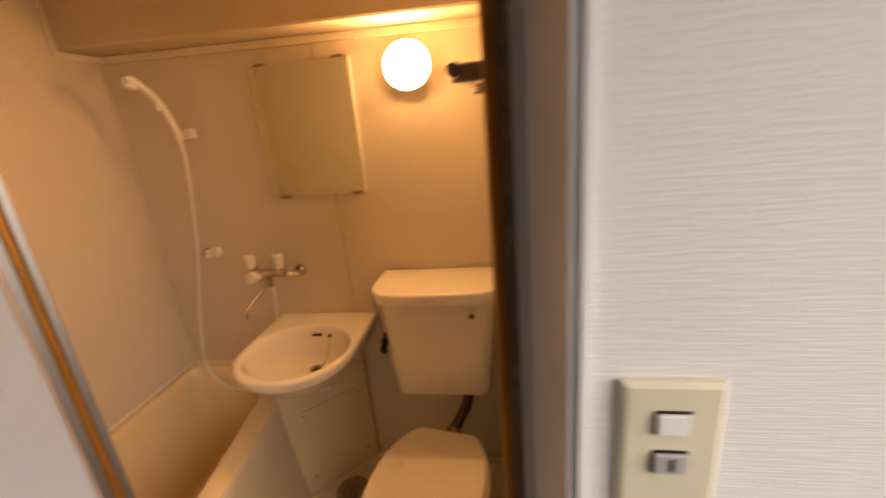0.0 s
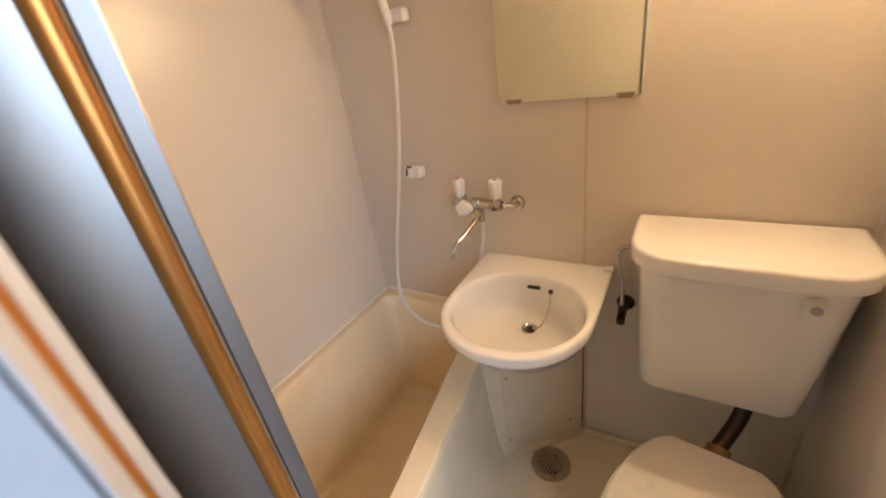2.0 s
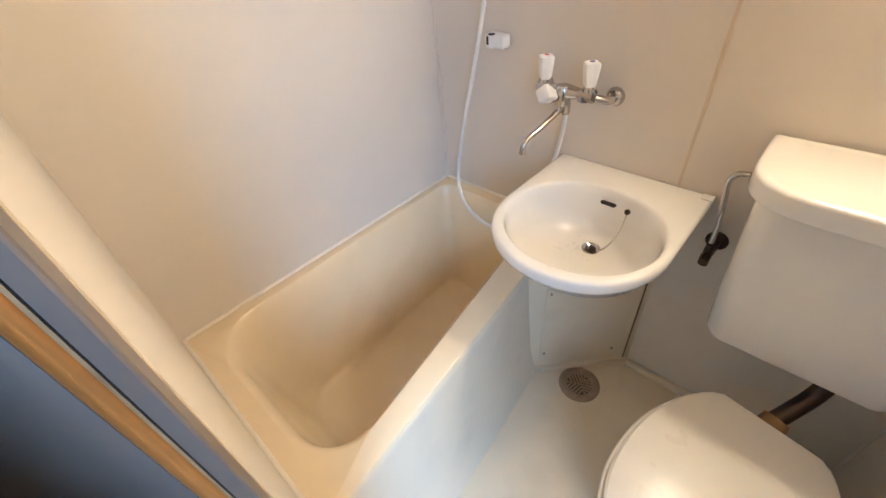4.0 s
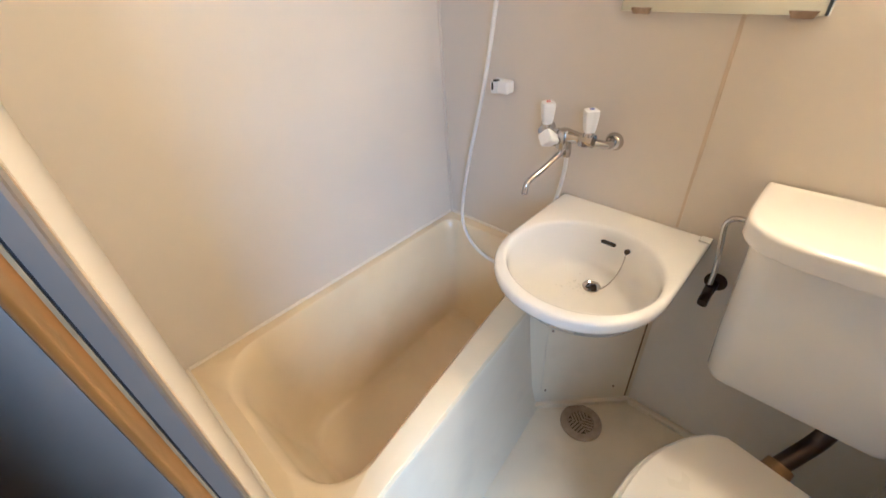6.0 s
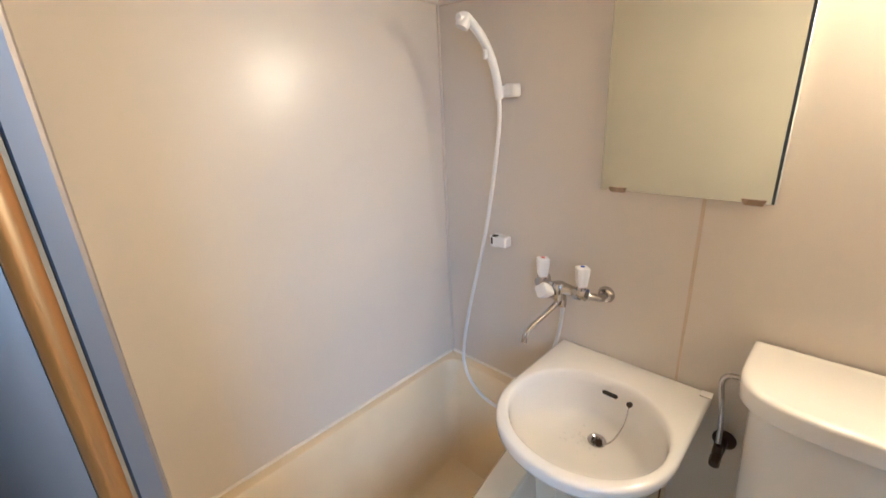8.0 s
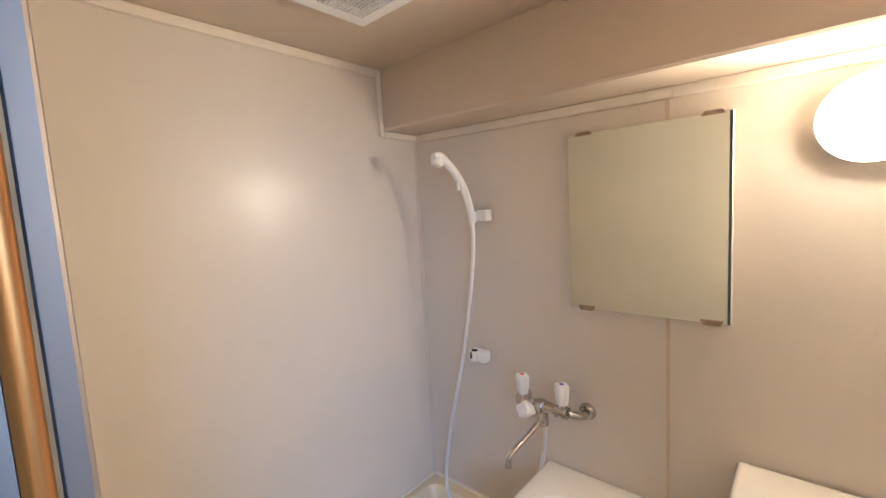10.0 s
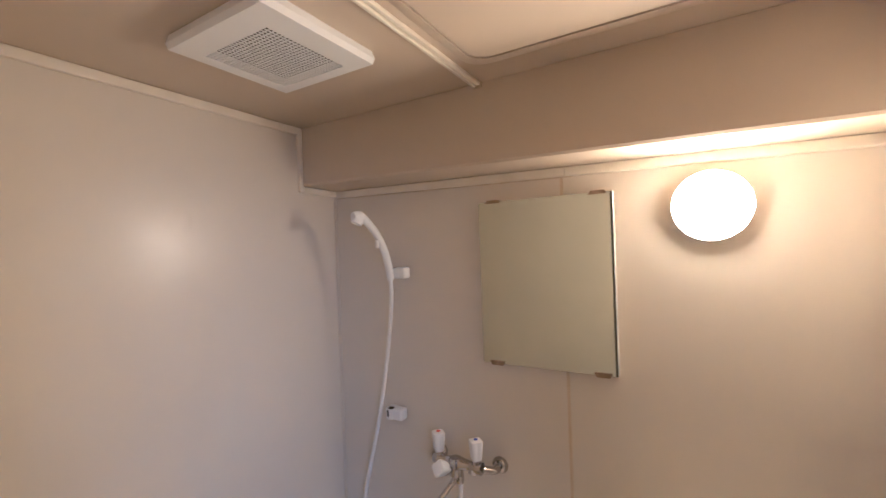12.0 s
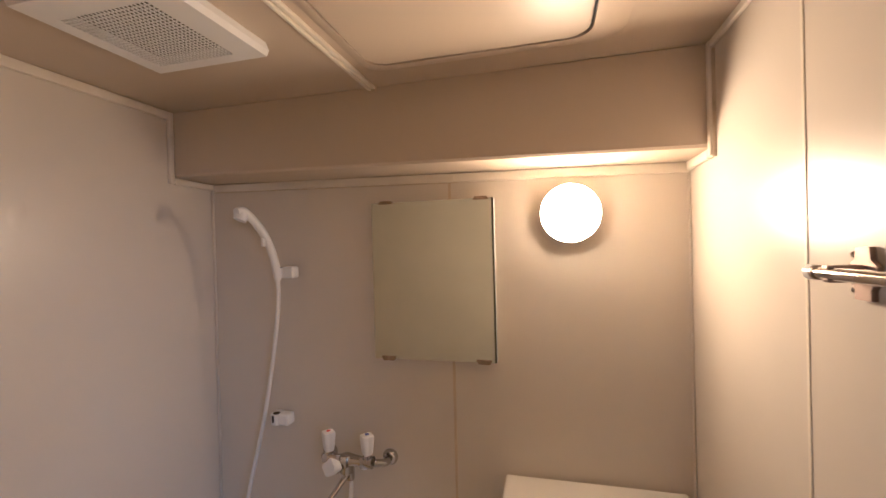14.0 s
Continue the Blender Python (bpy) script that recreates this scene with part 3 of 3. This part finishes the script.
        bmesh.ops.create_icosphere(bm, subdivisions=2, radius=0.0045, matrix=Matrix.Translation((p.x, p.y, z)))
        part("screw", bm, RUST, c, "rusty screw head", smooth=True)
    part("base_fillet", prism(quad(0.0, length, 0.0, 0.014), 0.0005, 0.020), FLOORING, c)
    return c


pipe_cover()


def floor_drain():
    d = holder("floor_drain", 0.748, -0.192, 0.0, "round metal floor drain with slotted grate", "floor drain")
    cx, cy = 0.748, -0.192
    part("rim", lathe([(0.069, 0.0005), (0.0685, 0.004), (0.064, 0.006), (0.047, 0.0055), (0.043, 0.0045), (0.041, 0.001)], (cx, cy, 0), sides=36), DRAIN, d, "tarnished metal rim", smooth=True)
    part("well", lathe([(0.0405, 0.0008), (0.0405, 0.0015), (0.001, 0.0016)], (cx, cy, 0), sides=24), HOLE, d)
    for arm in range(3):
        for k in range(6):
            off = -0.0300 + 0.0105 * k
            r0, r1 = 0.55 * abs(off), math.sqrt(0.0405 ** 2 - off ** 2)
            bm = bmesh.new()
            box(bm, r0, r1, off - 0.0034, off + 0.0034, 0.0018, 0.0045)
            bar = part("grate_bar", bm, DRAIN, d)
            bar.matrix_parent_inverse = Matrix.Identity(4)
            bar.matrix_basis = pose(0, 0, 0, 0, 0, 20 + 120 * arm)
    return d


floor_drain()


# ---- toilet and cistern ----
def toilet():
    t = new("toilet")
    t.matrix_basis = pose(1.192, -0.263, 0.0, 0, 0, -10)
    tagged(t, "ivory floor toilet with its lid closed", "toilet")

    side = smooth_path([(0.098, 0.0, 0), (0.128, -0.026, 0), (0.160, -0.085, 0), (0.180, -0.165, 0), (0.182, -0.25, 0), (0.165, -0.345, 0), (0.122, -0.425, 0), (0.062, -0.465, 0), (0.0, -0.474, 0)], 4)

    def egg(w, back, front, z):
        """The lid's outline fitted to a width and to back and front lines."""
        half = [(p.x * w / 0.366, -back + p.y * (front - back) / 0.474) for p in side]
        plan = half + [(-x, y) for x, y in half[-2::-1]]
        return [(x, y, z) for x, y in plan]

    def child(name, bm, mat, label=""):
        ob = part(name, bm, mat, None, label, smooth=True)
        ob.parent = t
        return ob

    child("pedestal", loft([egg(0.22, 0.04, 0.40, 0.0), egg(0.21, 0.04, 0.39, 0.06), egg(0.24, 0.02, 0.42, 0.18), egg(0.32, 0.01, 0.45, 0.28), egg(0.362, 0.006, 0.470, 0.335), egg(0.370, 0.006, 0.475, 0.352)]), PORCELAIN, "ivory porcelain pedestal and bowl")
    child("seat", loft([egg(0.368, 0.004, 0.474, 0.3525), egg(0.382, 0.002, 0.481, 0.356), egg(0.384, 0.001, 0.482, 0.366), egg(0.378, 0.003, 0.479, 0.371)]), SEAT, "ivory plastic seat ring")
    child("lid", loft([egg(0.356, 0.002, 0.468, 0.3745), egg(0.366, 0.0, 0.474, 0.378), egg(0.366, 0.0, 0.474, 0.386), egg(0.355, 0.006, 0.468, 0.3925), egg(0.31, 0.03, 0.44, 0.395), egg(0.18, 0.10, 0.36, 0.3965)]), SEAT, "ivory plastic lid, closed")
    for x in (-0.06, 0.06):
        child("hinge", tube([(x - 0.02, 0.004, 0.362), (x + 0.02, 0.004, 0.362)], 0.007, 12, curved=False), SEAT)
    child("inlet_collar", tube([(0.006, 0.058, 0.347), (0.002, 0.026, 0.326)], [0.028, 0.032], 18, curved=False), BRASS, "tarnished brass inlet collar")
    return t


toilet()


def cistern():
    c = holder("toilet_cistern", 1.18, 0.0, 0.48, "white porcelain toilet cistern hung on the wall", "toilet tank")

    def body(x0, x1, yf, z, r):
        return at_z(rounded_plan(x0, x1, yf, -0.008, (r, r, 0.01, 0.01), 7), z)

    part("tank", loft([body(1.022, 1.325, -0.165, 0.474, 0.03), body(1.002, 1.345, -0.182, 0.480, 0.04), body(0.995, 1.352, -0.188, 0.495, 0.045), body(0.986, 1.365, -0.194, 0.62, 0.05), body(0.976, 1.386, -0.202, 0.868, 0.055)]), PORCELAIN, c, "white porcelain tank", smooth=True)

    def lid(g, z, n=14):
        x0, x1 = 0.952 + g, 1.405 - g
        pts = [(x1, -0.006 - g * 0.3, z), (x0, -0.006 - g * 0.3, z)]
        for k in range(2 * n + 1):
            a = math.pi + math.pi * k / (2 * n)
            cx, hw = (x0 + x1) / 2, (x1 - x0) / 2
            pts.append((cx + hw * math.copysign(abs(math.cos(a)) ** 0.42, math.cos(a)), -0.10 + (0.145 - g) * math.copysign(abs(math.sin(a)) ** 0.62, math.sin(a)), z))
        return pts

    part("lid", loft([lid(0.014, 0.8685), lid(0.002, 0.8705), lid(0.0, 0.874), lid(0.0, 0.9045), lid(0.0015, 0.9085), lid(0.005, 0.9115), lid(0.010, 0.9128), lid(0.018, 0.9122), lid(0.026, 0.9112), lid(0.06, 0.911)]), PORCELAIN, c, "glossy white porcelain tank lid", smooth=True)
    lever = part("flush_lever", lathe([(0.020, 0.0), (0.020, 0.010), (0.016, 0.014), (0.014, 0.022), (0.001, 0.024)], (1.305, -0.198, 0.822), "y", 24), SEAT, c, "ivory round flush knob", smooth=True)
    part("lever_arm", boxes((1.287, 1.297, -0.222, -0.212, 0.795, 0.832), bevel=0.003), SEAT, lever)
    part("knob_face", lathe([(0.010, 0.0), (0.010, 0.003), (0.001, 0.0035)], (1.305, -0.2215, 0.822), "y", 18), CHROME, lever, smooth=True)
    return c


cistern()


def flush_pipe():
    p = holder("flush_pipe", 1.2, -0.12, 0.32, "dark metal flush pipe under the cistern", "pipe")
    part("bend", tube([(1.258, -0.105, 0.476), (1.258, -0.108, 0.43), (1.248, -0.128, 0.388), (1.228, -0.165, 0.362), (1.206, -0.205, 0.340)], 0.020, 16), DARKPIPE, p, smooth=True)
    part("nut", lathe([(0.024, 0.0), (0.024, 0.022), (0.020, 0.026)], (1.258, -0.105, 0.448), "z", 8), DARKPIPE, p)
    return p


flush_pipe()


def supply():
    s = holder("water_supply_valve", 0.93, 0.0, 0.62, "dull chrome stop valve with bent supply pipe", "valve")
    part("pipe", tube([(0.968, -0.066, 0.842), (0.945, -0.066, 0.842), (0.925, -0.066, 0.836), (0.916, -0.066, 0.815), (0.922, -0.066, 0.77), (0.930, -0.066, 0.70), (0.932, -0.062, 0.635)], 0.0060, 12), CHROME, s, smooth=True)
    part("union_nut", lathe([(0.011, 0.0), (0.011, 0.018)], (0.948, -0.066, 0.842), "x", 8), DARKPIPE, s)
    part("wall_flange", lathe([(0.026, 0.0005), (0.026, 0.004), (0.014, 0.012), (0.009, 0.013)], (0.936, 0.0, 0.618), "y", 24), DARKPIPE, s, "dull dark wall flange", smooth=True)
    part("body", tube([(0.936, -0.010, 0.618), (0.934, -0.080, 0.618)], 0.011, 14, curved=False), DARKPIPE, s, smooth=True)
    part("valve_neck", tube([(0.933, -0.064, 0.645), (0.932, -0.066, 0.585)], [0.010, 0.012], 10, curved=False), DARKPIPE, s, smooth=True)
    part("screw_cap", tube([(0.934, -0.078, 0.618), (0.934, -0.096, 0.612)], [0.012, 0.011], 8, curved=False), DARKPIPE, s)
    return s


supply()


# ---- mixer tap ----
def tap_handle(x, dot, f):
    h = part("handle", loft([[(x + r * (1 + 0.15 * math.cos(4 * a)) * math.cos(a), -0.082 + r * (1 + 0.15 * math.cos(4 * a)) * math.sin(a), z) for a in (math.tau * k / 32 for k in range(32))] for r, z in ((0.012, 0.966), (0.0145, 0.972), (0.0175, 1.000), (0.0185, 1.014), (0.0175, 1.020), (0.012, 1.0225))]), WHITE, f, "white fluted plastic tap handle", smooth=True)
    part("marker", lathe([(0.006, 0.0), (0.006, 0.0012), (0.001, 0.0014)], (x, -0.082, 1.0223), sides=14), dot, h)
    part("collar", lathe([(0.012, 0.950), (0.014, 0.956), (0.011, 0.966)], (x, -0.082, 0), sides=20), CHROME, f, smooth=True)


def mixer_tap():
    f = holder("mixer_tap", 0.51, 0.0, 0.94, "chrome wall mixer tap with white handles", "tap")
    for x, leg in ((0.610, 0.566), (0.412, 0.456)):
        fl = part("wall_flange", lathe([(0.024, 0.0005), (0.024, 0.004), (0.018, 0.013), (0.0115, 0.015)], (x, 0.0, 0.923), "y", 28), CHROME, f, smooth=True)
        part("eccentric_leg", tube([(x, -0.010, 0.923), (x, -0.036, 0.924), (x + (leg - x) * 0.35, -0.055, 0.930), (leg, -0.078, 0.940)], 0.0105, 14), CHROME, f, smooth=True)
        part("leg_nut", lathe([(0.0165, 0.0), (0.0165, 0.014), (0.013, 0.017)], (leg, -0.082, 0.930), "z", 8), CHROME, f)
    part("body", tube([(0.438, -0.082, 0.944), (0.456, -0.082, 0.945), (0.480, -0.082, 0.944), (0.515, -0.082, 0.944), (0.552, -0.082, 0.945), (0.590, -0.082, 0.944)], [0.013, 0.019, 0.013, 0.020, 0.013, 0.017], 18), CHROME, f, "chrome mixer body", smooth=True)
    tap_handle(0.454, RED, f)
    tap_handle(0.574, BLUE, f)
    part("centre_block", lathe([(0.020, 0.912), (0.021, 0.93), (0.021, 0.952), (0.016, 0.960), (0.001, 0.962)], (0.510, -0.084, 0), sides=20), CHROME, f, smooth=True)
    part("diverter_stem", tube([(0.508, -0.090, 0.935), (0.498, -0.125, 0.932)], 0.008, 12, curved=False), CHROME, f, smooth=True)
    rings = []
    base, way = Vector((0.4995, -0.112, 0.938)), Vector((-0.12, -0.62, 0.30)).normalized()
    across = way.cross(Vector((0, 0, 1))).normalized()
    above = across.cross(way)
    for r, h in ((0.011, 0.0), (0.0145, 0.005), (0.0190, 0.028), (0.0205, 0.040), (0.0185, 0.045), (0.010, 0.0465)):
        rings.append([base + way * h + r * (1 + 0.12 * math.cos(4 * a)) * (math.cos(a) * across + math.sin(a) * above) for a in (math.tau * k / 32 for k in range(32))])
    part("diverter_handle", loft(rings), WHITE, f, "white fluted plastic diverter handle", smooth=True)
    part("spout", tube([(0.510, -0.086, 0.912), (0.506, -0.094, 0.896), (0.500, -0.115, 0.884), (0.492, -0.150, 0.868), (0.484, -0.188, 0.854), (0.481, -0.206, 0.842), (0.480, -0.211, 0.818)], [0.010, 0.0085, 0.0075, 0.0075, 0.0075, 0.008, 0.0088], 14), CHROME, f, "curved chrome spout", smooth=True)
    part("hose_union", lathe([(0.010, 0.884), (0.012, 0.890), (0.012, 0.914)], (0.516, -0.074, 0), sides=10), CHROME, f)
    return f


mixer_tap()


# ---- shower ----
def shower():
    s = holder("shower_set", 0.28, -0.04, 1.4, "white hand shower with hose on the wall", "shower")
    part("hose", tube([(0.516, -0.070, 0.890), (0.500, -0.045, 0.82), (0.478, -0.030, 0.73), (0.450, -0.030, 0.62), (0.400, -0.055, 0.50), (0.330, -0.075, 0.425), (0.260, -0.080, 0.415), (0.180, -0.075, 0.44), (0.128, -0.068, 0.50), (0.112, -0.055, 0.585), (0.142, -0.045, 0.766), (0.200, -0.042, 0.988), (0.234, -0.045, 1.133), (0.265, -0.052, 1.28), (0.284, -0.058, 1.40), (0.283, -0.060, 1.47)], 0.0062, 10, steps=6), WHITE, s, "white flexible shower hose", smooth=True)
    part("grip", tube([(0.283, -0.058, 1.455), (0.280, -0.062, 1.50), (0.272, -0.074, 1.555), (0.261, -0.096, 1.605), (0.250, -0.124, 1.640), (0.244, -0.150, 1.656), (0.240, -0.172, 1.655)], [0.0105, 0.012, 0.012, 0.0118, 0.012, 0.0155, 0.012], 16), WHITE, s, "white plastic shower grip", smooth=True)
    bm = tube([(0.2445, -0.152, 1.654), (0.242, -0.158, 1.640), (0.2405, -0.161, 1.633)], [0.0165, 0.0185, 0.017], 20, curved=False)
    part("spray_face", bm, WHITE, s, "white spray face", smooth=True)
    part("button", boxes((0.262, 0.272, -0.104, -0.092, 1.558, 1.582), bevel=0.003), WHITE, s)
    return s


shower()


def shower_hook(x, z, name_label):
    h = holder("shower_hook", x, 0.0, z, name_label, "shower hook", "shower hooks")
    part("wall_plate", boxes((x - 0.036, x - 0.010, -0.012, -0.0005, z - 0.016, z + 0.016), bevel=0.003), WHITE, h)
    part("clamp", boxes((x - 0.004, x + 0.034, -0.046, -0.010, z - 0.017, z + 0.019), bevel=0.006), WHITE, h, "white plastic clamp block")
    part("jaw", tube([(x - 0.014, -0.034, z - 0.016), (x - 0.014, -0.034, z + 0.016)], [0.016, 0.018], 16, curved=False), WHITE, h, smooth=True)
    part("slot", boxes((x - 0.018, x - 0.012, -0.0525, -0.036, z - 0.006, z + 0.0155)), HOLE, h, "dark slot in the clamp")
    part("socket", lathe([(0.0105, 0.0), (0.0105, 0.002), (0.001, 0.0021)], (x - 0.014, -0.034, z + 0.0155), sides=16), HOLE, h, "dark empty socket")
    return h


shower_hook(0.292, 1.476, "white wall hook holding the hand shower")
shower_hook(0.262, 1.022, "empty white shower hook below the other")


# ---- mirror ----
def mirror():
    m = holder("wall_mirror", 0.757, 0.0, 1.22, "frameless rectangular mirror held by tarnished clips", "mirror")
    x0, x1, z0, z1 = 0.578, 0.938, 1.221, 1.676
    part("glass", prism([(x0 + 0.001, -0.0165), (x0 + 0.001, -0.0205), (x0 + 0.003, -0.0215), (x1 - 0.006, -0.0215), (x1 - 0.001, -0.0209), (x1 - 0.001, -0.0165)], z0 + 0.001, z1 - 0.001), MIRROR, m, "greenish mirror glass")
    part("backing", boxes((x0, x1, -0.0160, -0.0005, z0, z1), bevel=0.001), MIRROR_EDGE, m, "pale mirror backing")
    for x, top in ((x0 + 0.045, True), (x1 - 0.035, True), (x0 + 0.045, False), (x1 - 0.035, False)):
        z = z1 if top else z0
        s = 1 if top else -1
        clip = prism([(x - 0.022, 0), (x + 0.022, 0), (x + 0.016, 1), (x - 0.016, 1)], 0, 1)
        for v in clip.verts:
            px, d, k = v.co
            v.co = (px, -0.0245 if k > 0.5 else -0.0005, z + s * 0.004 - s * (0.012 if not top else 0.009) * (1 - d))
        part("clip", clip, RUST, m, "tarnished metal mirror clip")
    return m


mirror()


# ---- lamp ----
def wall_lamp():
    w = holder("wall_lamp", 1.137, 0.0, 1.62, "round white opal glass wall lamp, switched on", "lamp")
    part("base", lathe([(0.066, 0.0005), (0.070, 0.006), (0.0748, 0.018), (0.0762, 0.0345), (0.0759, 0.0364), (0.0746, 0.0364), (0.073, 0.033)], (1.137, 0.0, 1.622), "y", 40), WHITE, w, "white plastic lamp base", smooth=True)
    prof = [(0.0735, 0.034), (0.0746, 0.0361)] + [(0.0747 * math.cos(a), 0.0363 + 0.021 * math.sin(a)) for a in (math.pi / 2 * k / 10 for k in range(1, 10))] + [(0.002, 0.0575)]
    part("globe", lathe(prof, (1.137, 0.0, 1.622), "y", 40), GLOBE, w, "glowing opal glass globe", smooth=True)
    return w


wall_lamp()


# ---- ceiling fittings ----
def ceiling_vent():
    v = holder("ceiling_vent", 0.412, -0.557, CEIL, "white square ceiling vent with fine grille", "vent")
    x0, x1, y0, y1, z = 0.276, 0.548, -0.690, -0.424, 1.933
    gx0, gx1, gy0, gy1 = 0.309, 0.490, -0.636, -0.455
    bm = bmesh.new()
    outer_top = [(x0 + 0.004, y0 + 0.004, CEIL - 0.0005), (x1 - 0.004, y0 + 0.004, CEIL - 0.0005), (x1 - 0.004, y1 - 0.004, CEIL - 0.0005), (x0 + 0.004, y1 - 0.004, CEIL - 0.0005)]
    lip = [(x0, y0, z + 0.012), (x1, y0, z + 0.012), (x1, y1, z + 0.012), (x0, y1, z + 0.012)]
    low = [(x0 + 0.003, y0 + 0.003, z), (x1 - 0.003, y0 + 0.003, z), (x1 - 0.003, y1 - 0.003, z), (x0 + 0.003, y1 - 0.003, z)]
    inner = [(gx0, gy0, z), (gx1, gy0, z), (gx1, gy1, z), (gx0, gy1, z)]
    up = [(a, b, z + 0.020) for a, b, _ in inner]
    loft([outer_top, lip, low, inner, up], bm=bm)
    part("cover", bm, WHITE, v, "white plastic vent cover")
    part("duct", boxes((gx0 + 0.0005, gx1 - 0.0005, gy0 + 0.0005, gy1 - 0.0005, z + 0.0180, z + 0.0195)), HOLE, v, "dark duct behind the grille")
    n = 22
    grid = bmesh.new()
    step = (gx1 - gx0) / n
    for k in range(1, n):
        x = gx0 + step * k
        box(grid, x - 0.0011, x + 0.0011, gy0, gy1, z + 0.0005, z + 0.0020)
        y = gy0 + (gy1 - gy0) / n * k
        box(grid, gx0, gx1, y - 0.0011, y + 0.0011, z + 0.0004, z + 0.0019)
    tagged(part("grille", grid, WHITE, v, "fine white square grille"), kind="stuff")
    return v


ceiling_vent()
structure("ceiling_rail", boxes((0.640, 0.648, Y0, SOFFIT_Y - 0.0005, CEIL - 0.012, CEIL - 0.0005), (0.650, 0.660, Y0, SOFFIT_Y - 0.0005, CEIL - 0.009, CEIL - 0.0005), bevel=0.002), TRIM, "cream joint strip across the ceiling", "trim")

structure("ceiling_rail_end", boxes((0.6385, 0.6615, SOFFIT_Y - 0.0075, SOFFIT_Y - 0.0006, CEIL - 0.0140, CEIL - 0.0004), bevel=0.001), CAULK, "stained end of the ceiling strip", "trim")


def ceiling_hatch():
    h = holder("ceiling_hatch", 0.93, -0.52, CEIL, "cream inspection hatch in the ceiling, closed", "hatch")
    # raised moulded field with a dark gap round the lid
    out = rounded_plan(0.676, 1.235, -0.86, -0.235, 0.05, 8)
    inn = rounded_plan(0.703, 1.172, -0.80, -0.277, 0.045, 8)
    lid = rounded_plan(0.7065, 1.1660, -0.7965, -0.2840, 0.043, 8)
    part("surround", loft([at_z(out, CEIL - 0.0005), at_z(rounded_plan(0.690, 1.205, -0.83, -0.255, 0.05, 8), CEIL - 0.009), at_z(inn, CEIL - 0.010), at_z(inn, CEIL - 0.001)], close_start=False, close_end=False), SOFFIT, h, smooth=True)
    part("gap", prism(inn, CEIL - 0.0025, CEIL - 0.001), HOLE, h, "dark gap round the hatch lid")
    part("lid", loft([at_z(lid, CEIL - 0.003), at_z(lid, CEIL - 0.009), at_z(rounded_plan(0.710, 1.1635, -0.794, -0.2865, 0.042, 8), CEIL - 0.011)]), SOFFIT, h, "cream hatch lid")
    return h


ceiling_hatch()


# ---- towel bar ----
def towel_bar():
    t = holder("towel_bar", X1, -0.6, 1.5, "tarnished steel towel bar on the wall", "towel bar")
    xb, z = 1.388, 1.503
    part("bar", tube([(xb, -0.552, z), (xb, -0.985, z)], 0.0075, 16, curved=False), CHROME, t, "shiny steel bar", smooth=True)
    part("end_cap", tube([(xb, -0.545, z), (xb, -0.556, z)], 0.0092, 16, curved=False), WHITE, t, "white end cap", smooth=True)
    part("end_band", tube([(xb, -0.5562, z), (xb, -0.562, z)], 0.0088, 16, curved=False), BRASSY, t, smooth=True)
    for y in (-0.582, -0.94):
        prof = [(-0.013, -0.030), (0.013, -0.030), (0.012, -0.018), (0.022, -0.008), (0.022, 0.008), (0.012, 0.016), (0.010, 0.030), (-0.010, 0.030), (-0.012, 0.016), (-0.022, 0.008), (-0.022, -0.008), (-0.012, -0.018)]
        b = part("bracket", loft([[(x, y + u, z + v) for u, v in prof] for x in (X1 - 0.0005, X1 - 0.007)]), BRASSY, t, "tarnished flared bracket plate")
        part("bracket_arm", boxes((xb - 0.006, X1 - 0.006, y - 0.007, y + 0.007, z - 0.010, z + 0.010), bevel=0.003), BRASSY, b)
        for dz in (-0.02, 0.021):
            part("screw", lathe([(0.004, 0.0), (0.003, 0.003), (0.001, 0.0035)], (X1 - 0.004, y + 0.016, z + dz), "y", 10), CHROME, b)
    return t


towel_bar()


# ---- light switch ----
def light_switch():
    s = holder("light_switch", 1.553, -1.155, 1.19, "yellowed ivory light switch plate with two rockers", "switch")
    x0, x1, z0, z1, y = 1.517, 1.591, 1.138, 1.258, -1.155
    part("plate", loft([[(x0, y - 0.0005, z0), (x1, y - 0.0005, z0), (x1, y - 0.0005, z1), (x0, y - 0.0005, z1)], [(x0, y - 0.005, z0), (x1, y - 0.005, z0), (x1, y - 0.005, z1), (x0, y - 0.005, z1)], [(x0 + 0.004, y - 0.009, z0 + 0.004), (x1 - 0.004, y - 0.009, z0 + 0.004), (x1 - 0.004, y - 0.009, z1 - 0.004), (x0 + 0.004, y - 0.009, z1 - 0.004)]]), IVORY, s, "yellowed ivory plastic plate")
    for k, (zc, mat, lab) in enumerate(((1.224, WHITE, "white rocker switch"), (1.187, ALU, "grey rocker switch with dark key slot"))):
        part("well", boxes((1.541, 1.567, y - 0.0097, y - 0.0092, zc - 0.011, zc + 0.011)), HOLE, s)
        r = part("rocker", boxes((1.5425, 1.5655, y - 0.0135, y - 0.0098, zc - 0.009, zc + 0.009), bevel=0.001), mat, s, lab)
        if k:
            part("key_slot", boxes((1.5535, 1.5565, y - 0.0145, y - 0.0137, zc - 0.005, zc + 0.006)), HOLE, r)
    return s


light_switch()
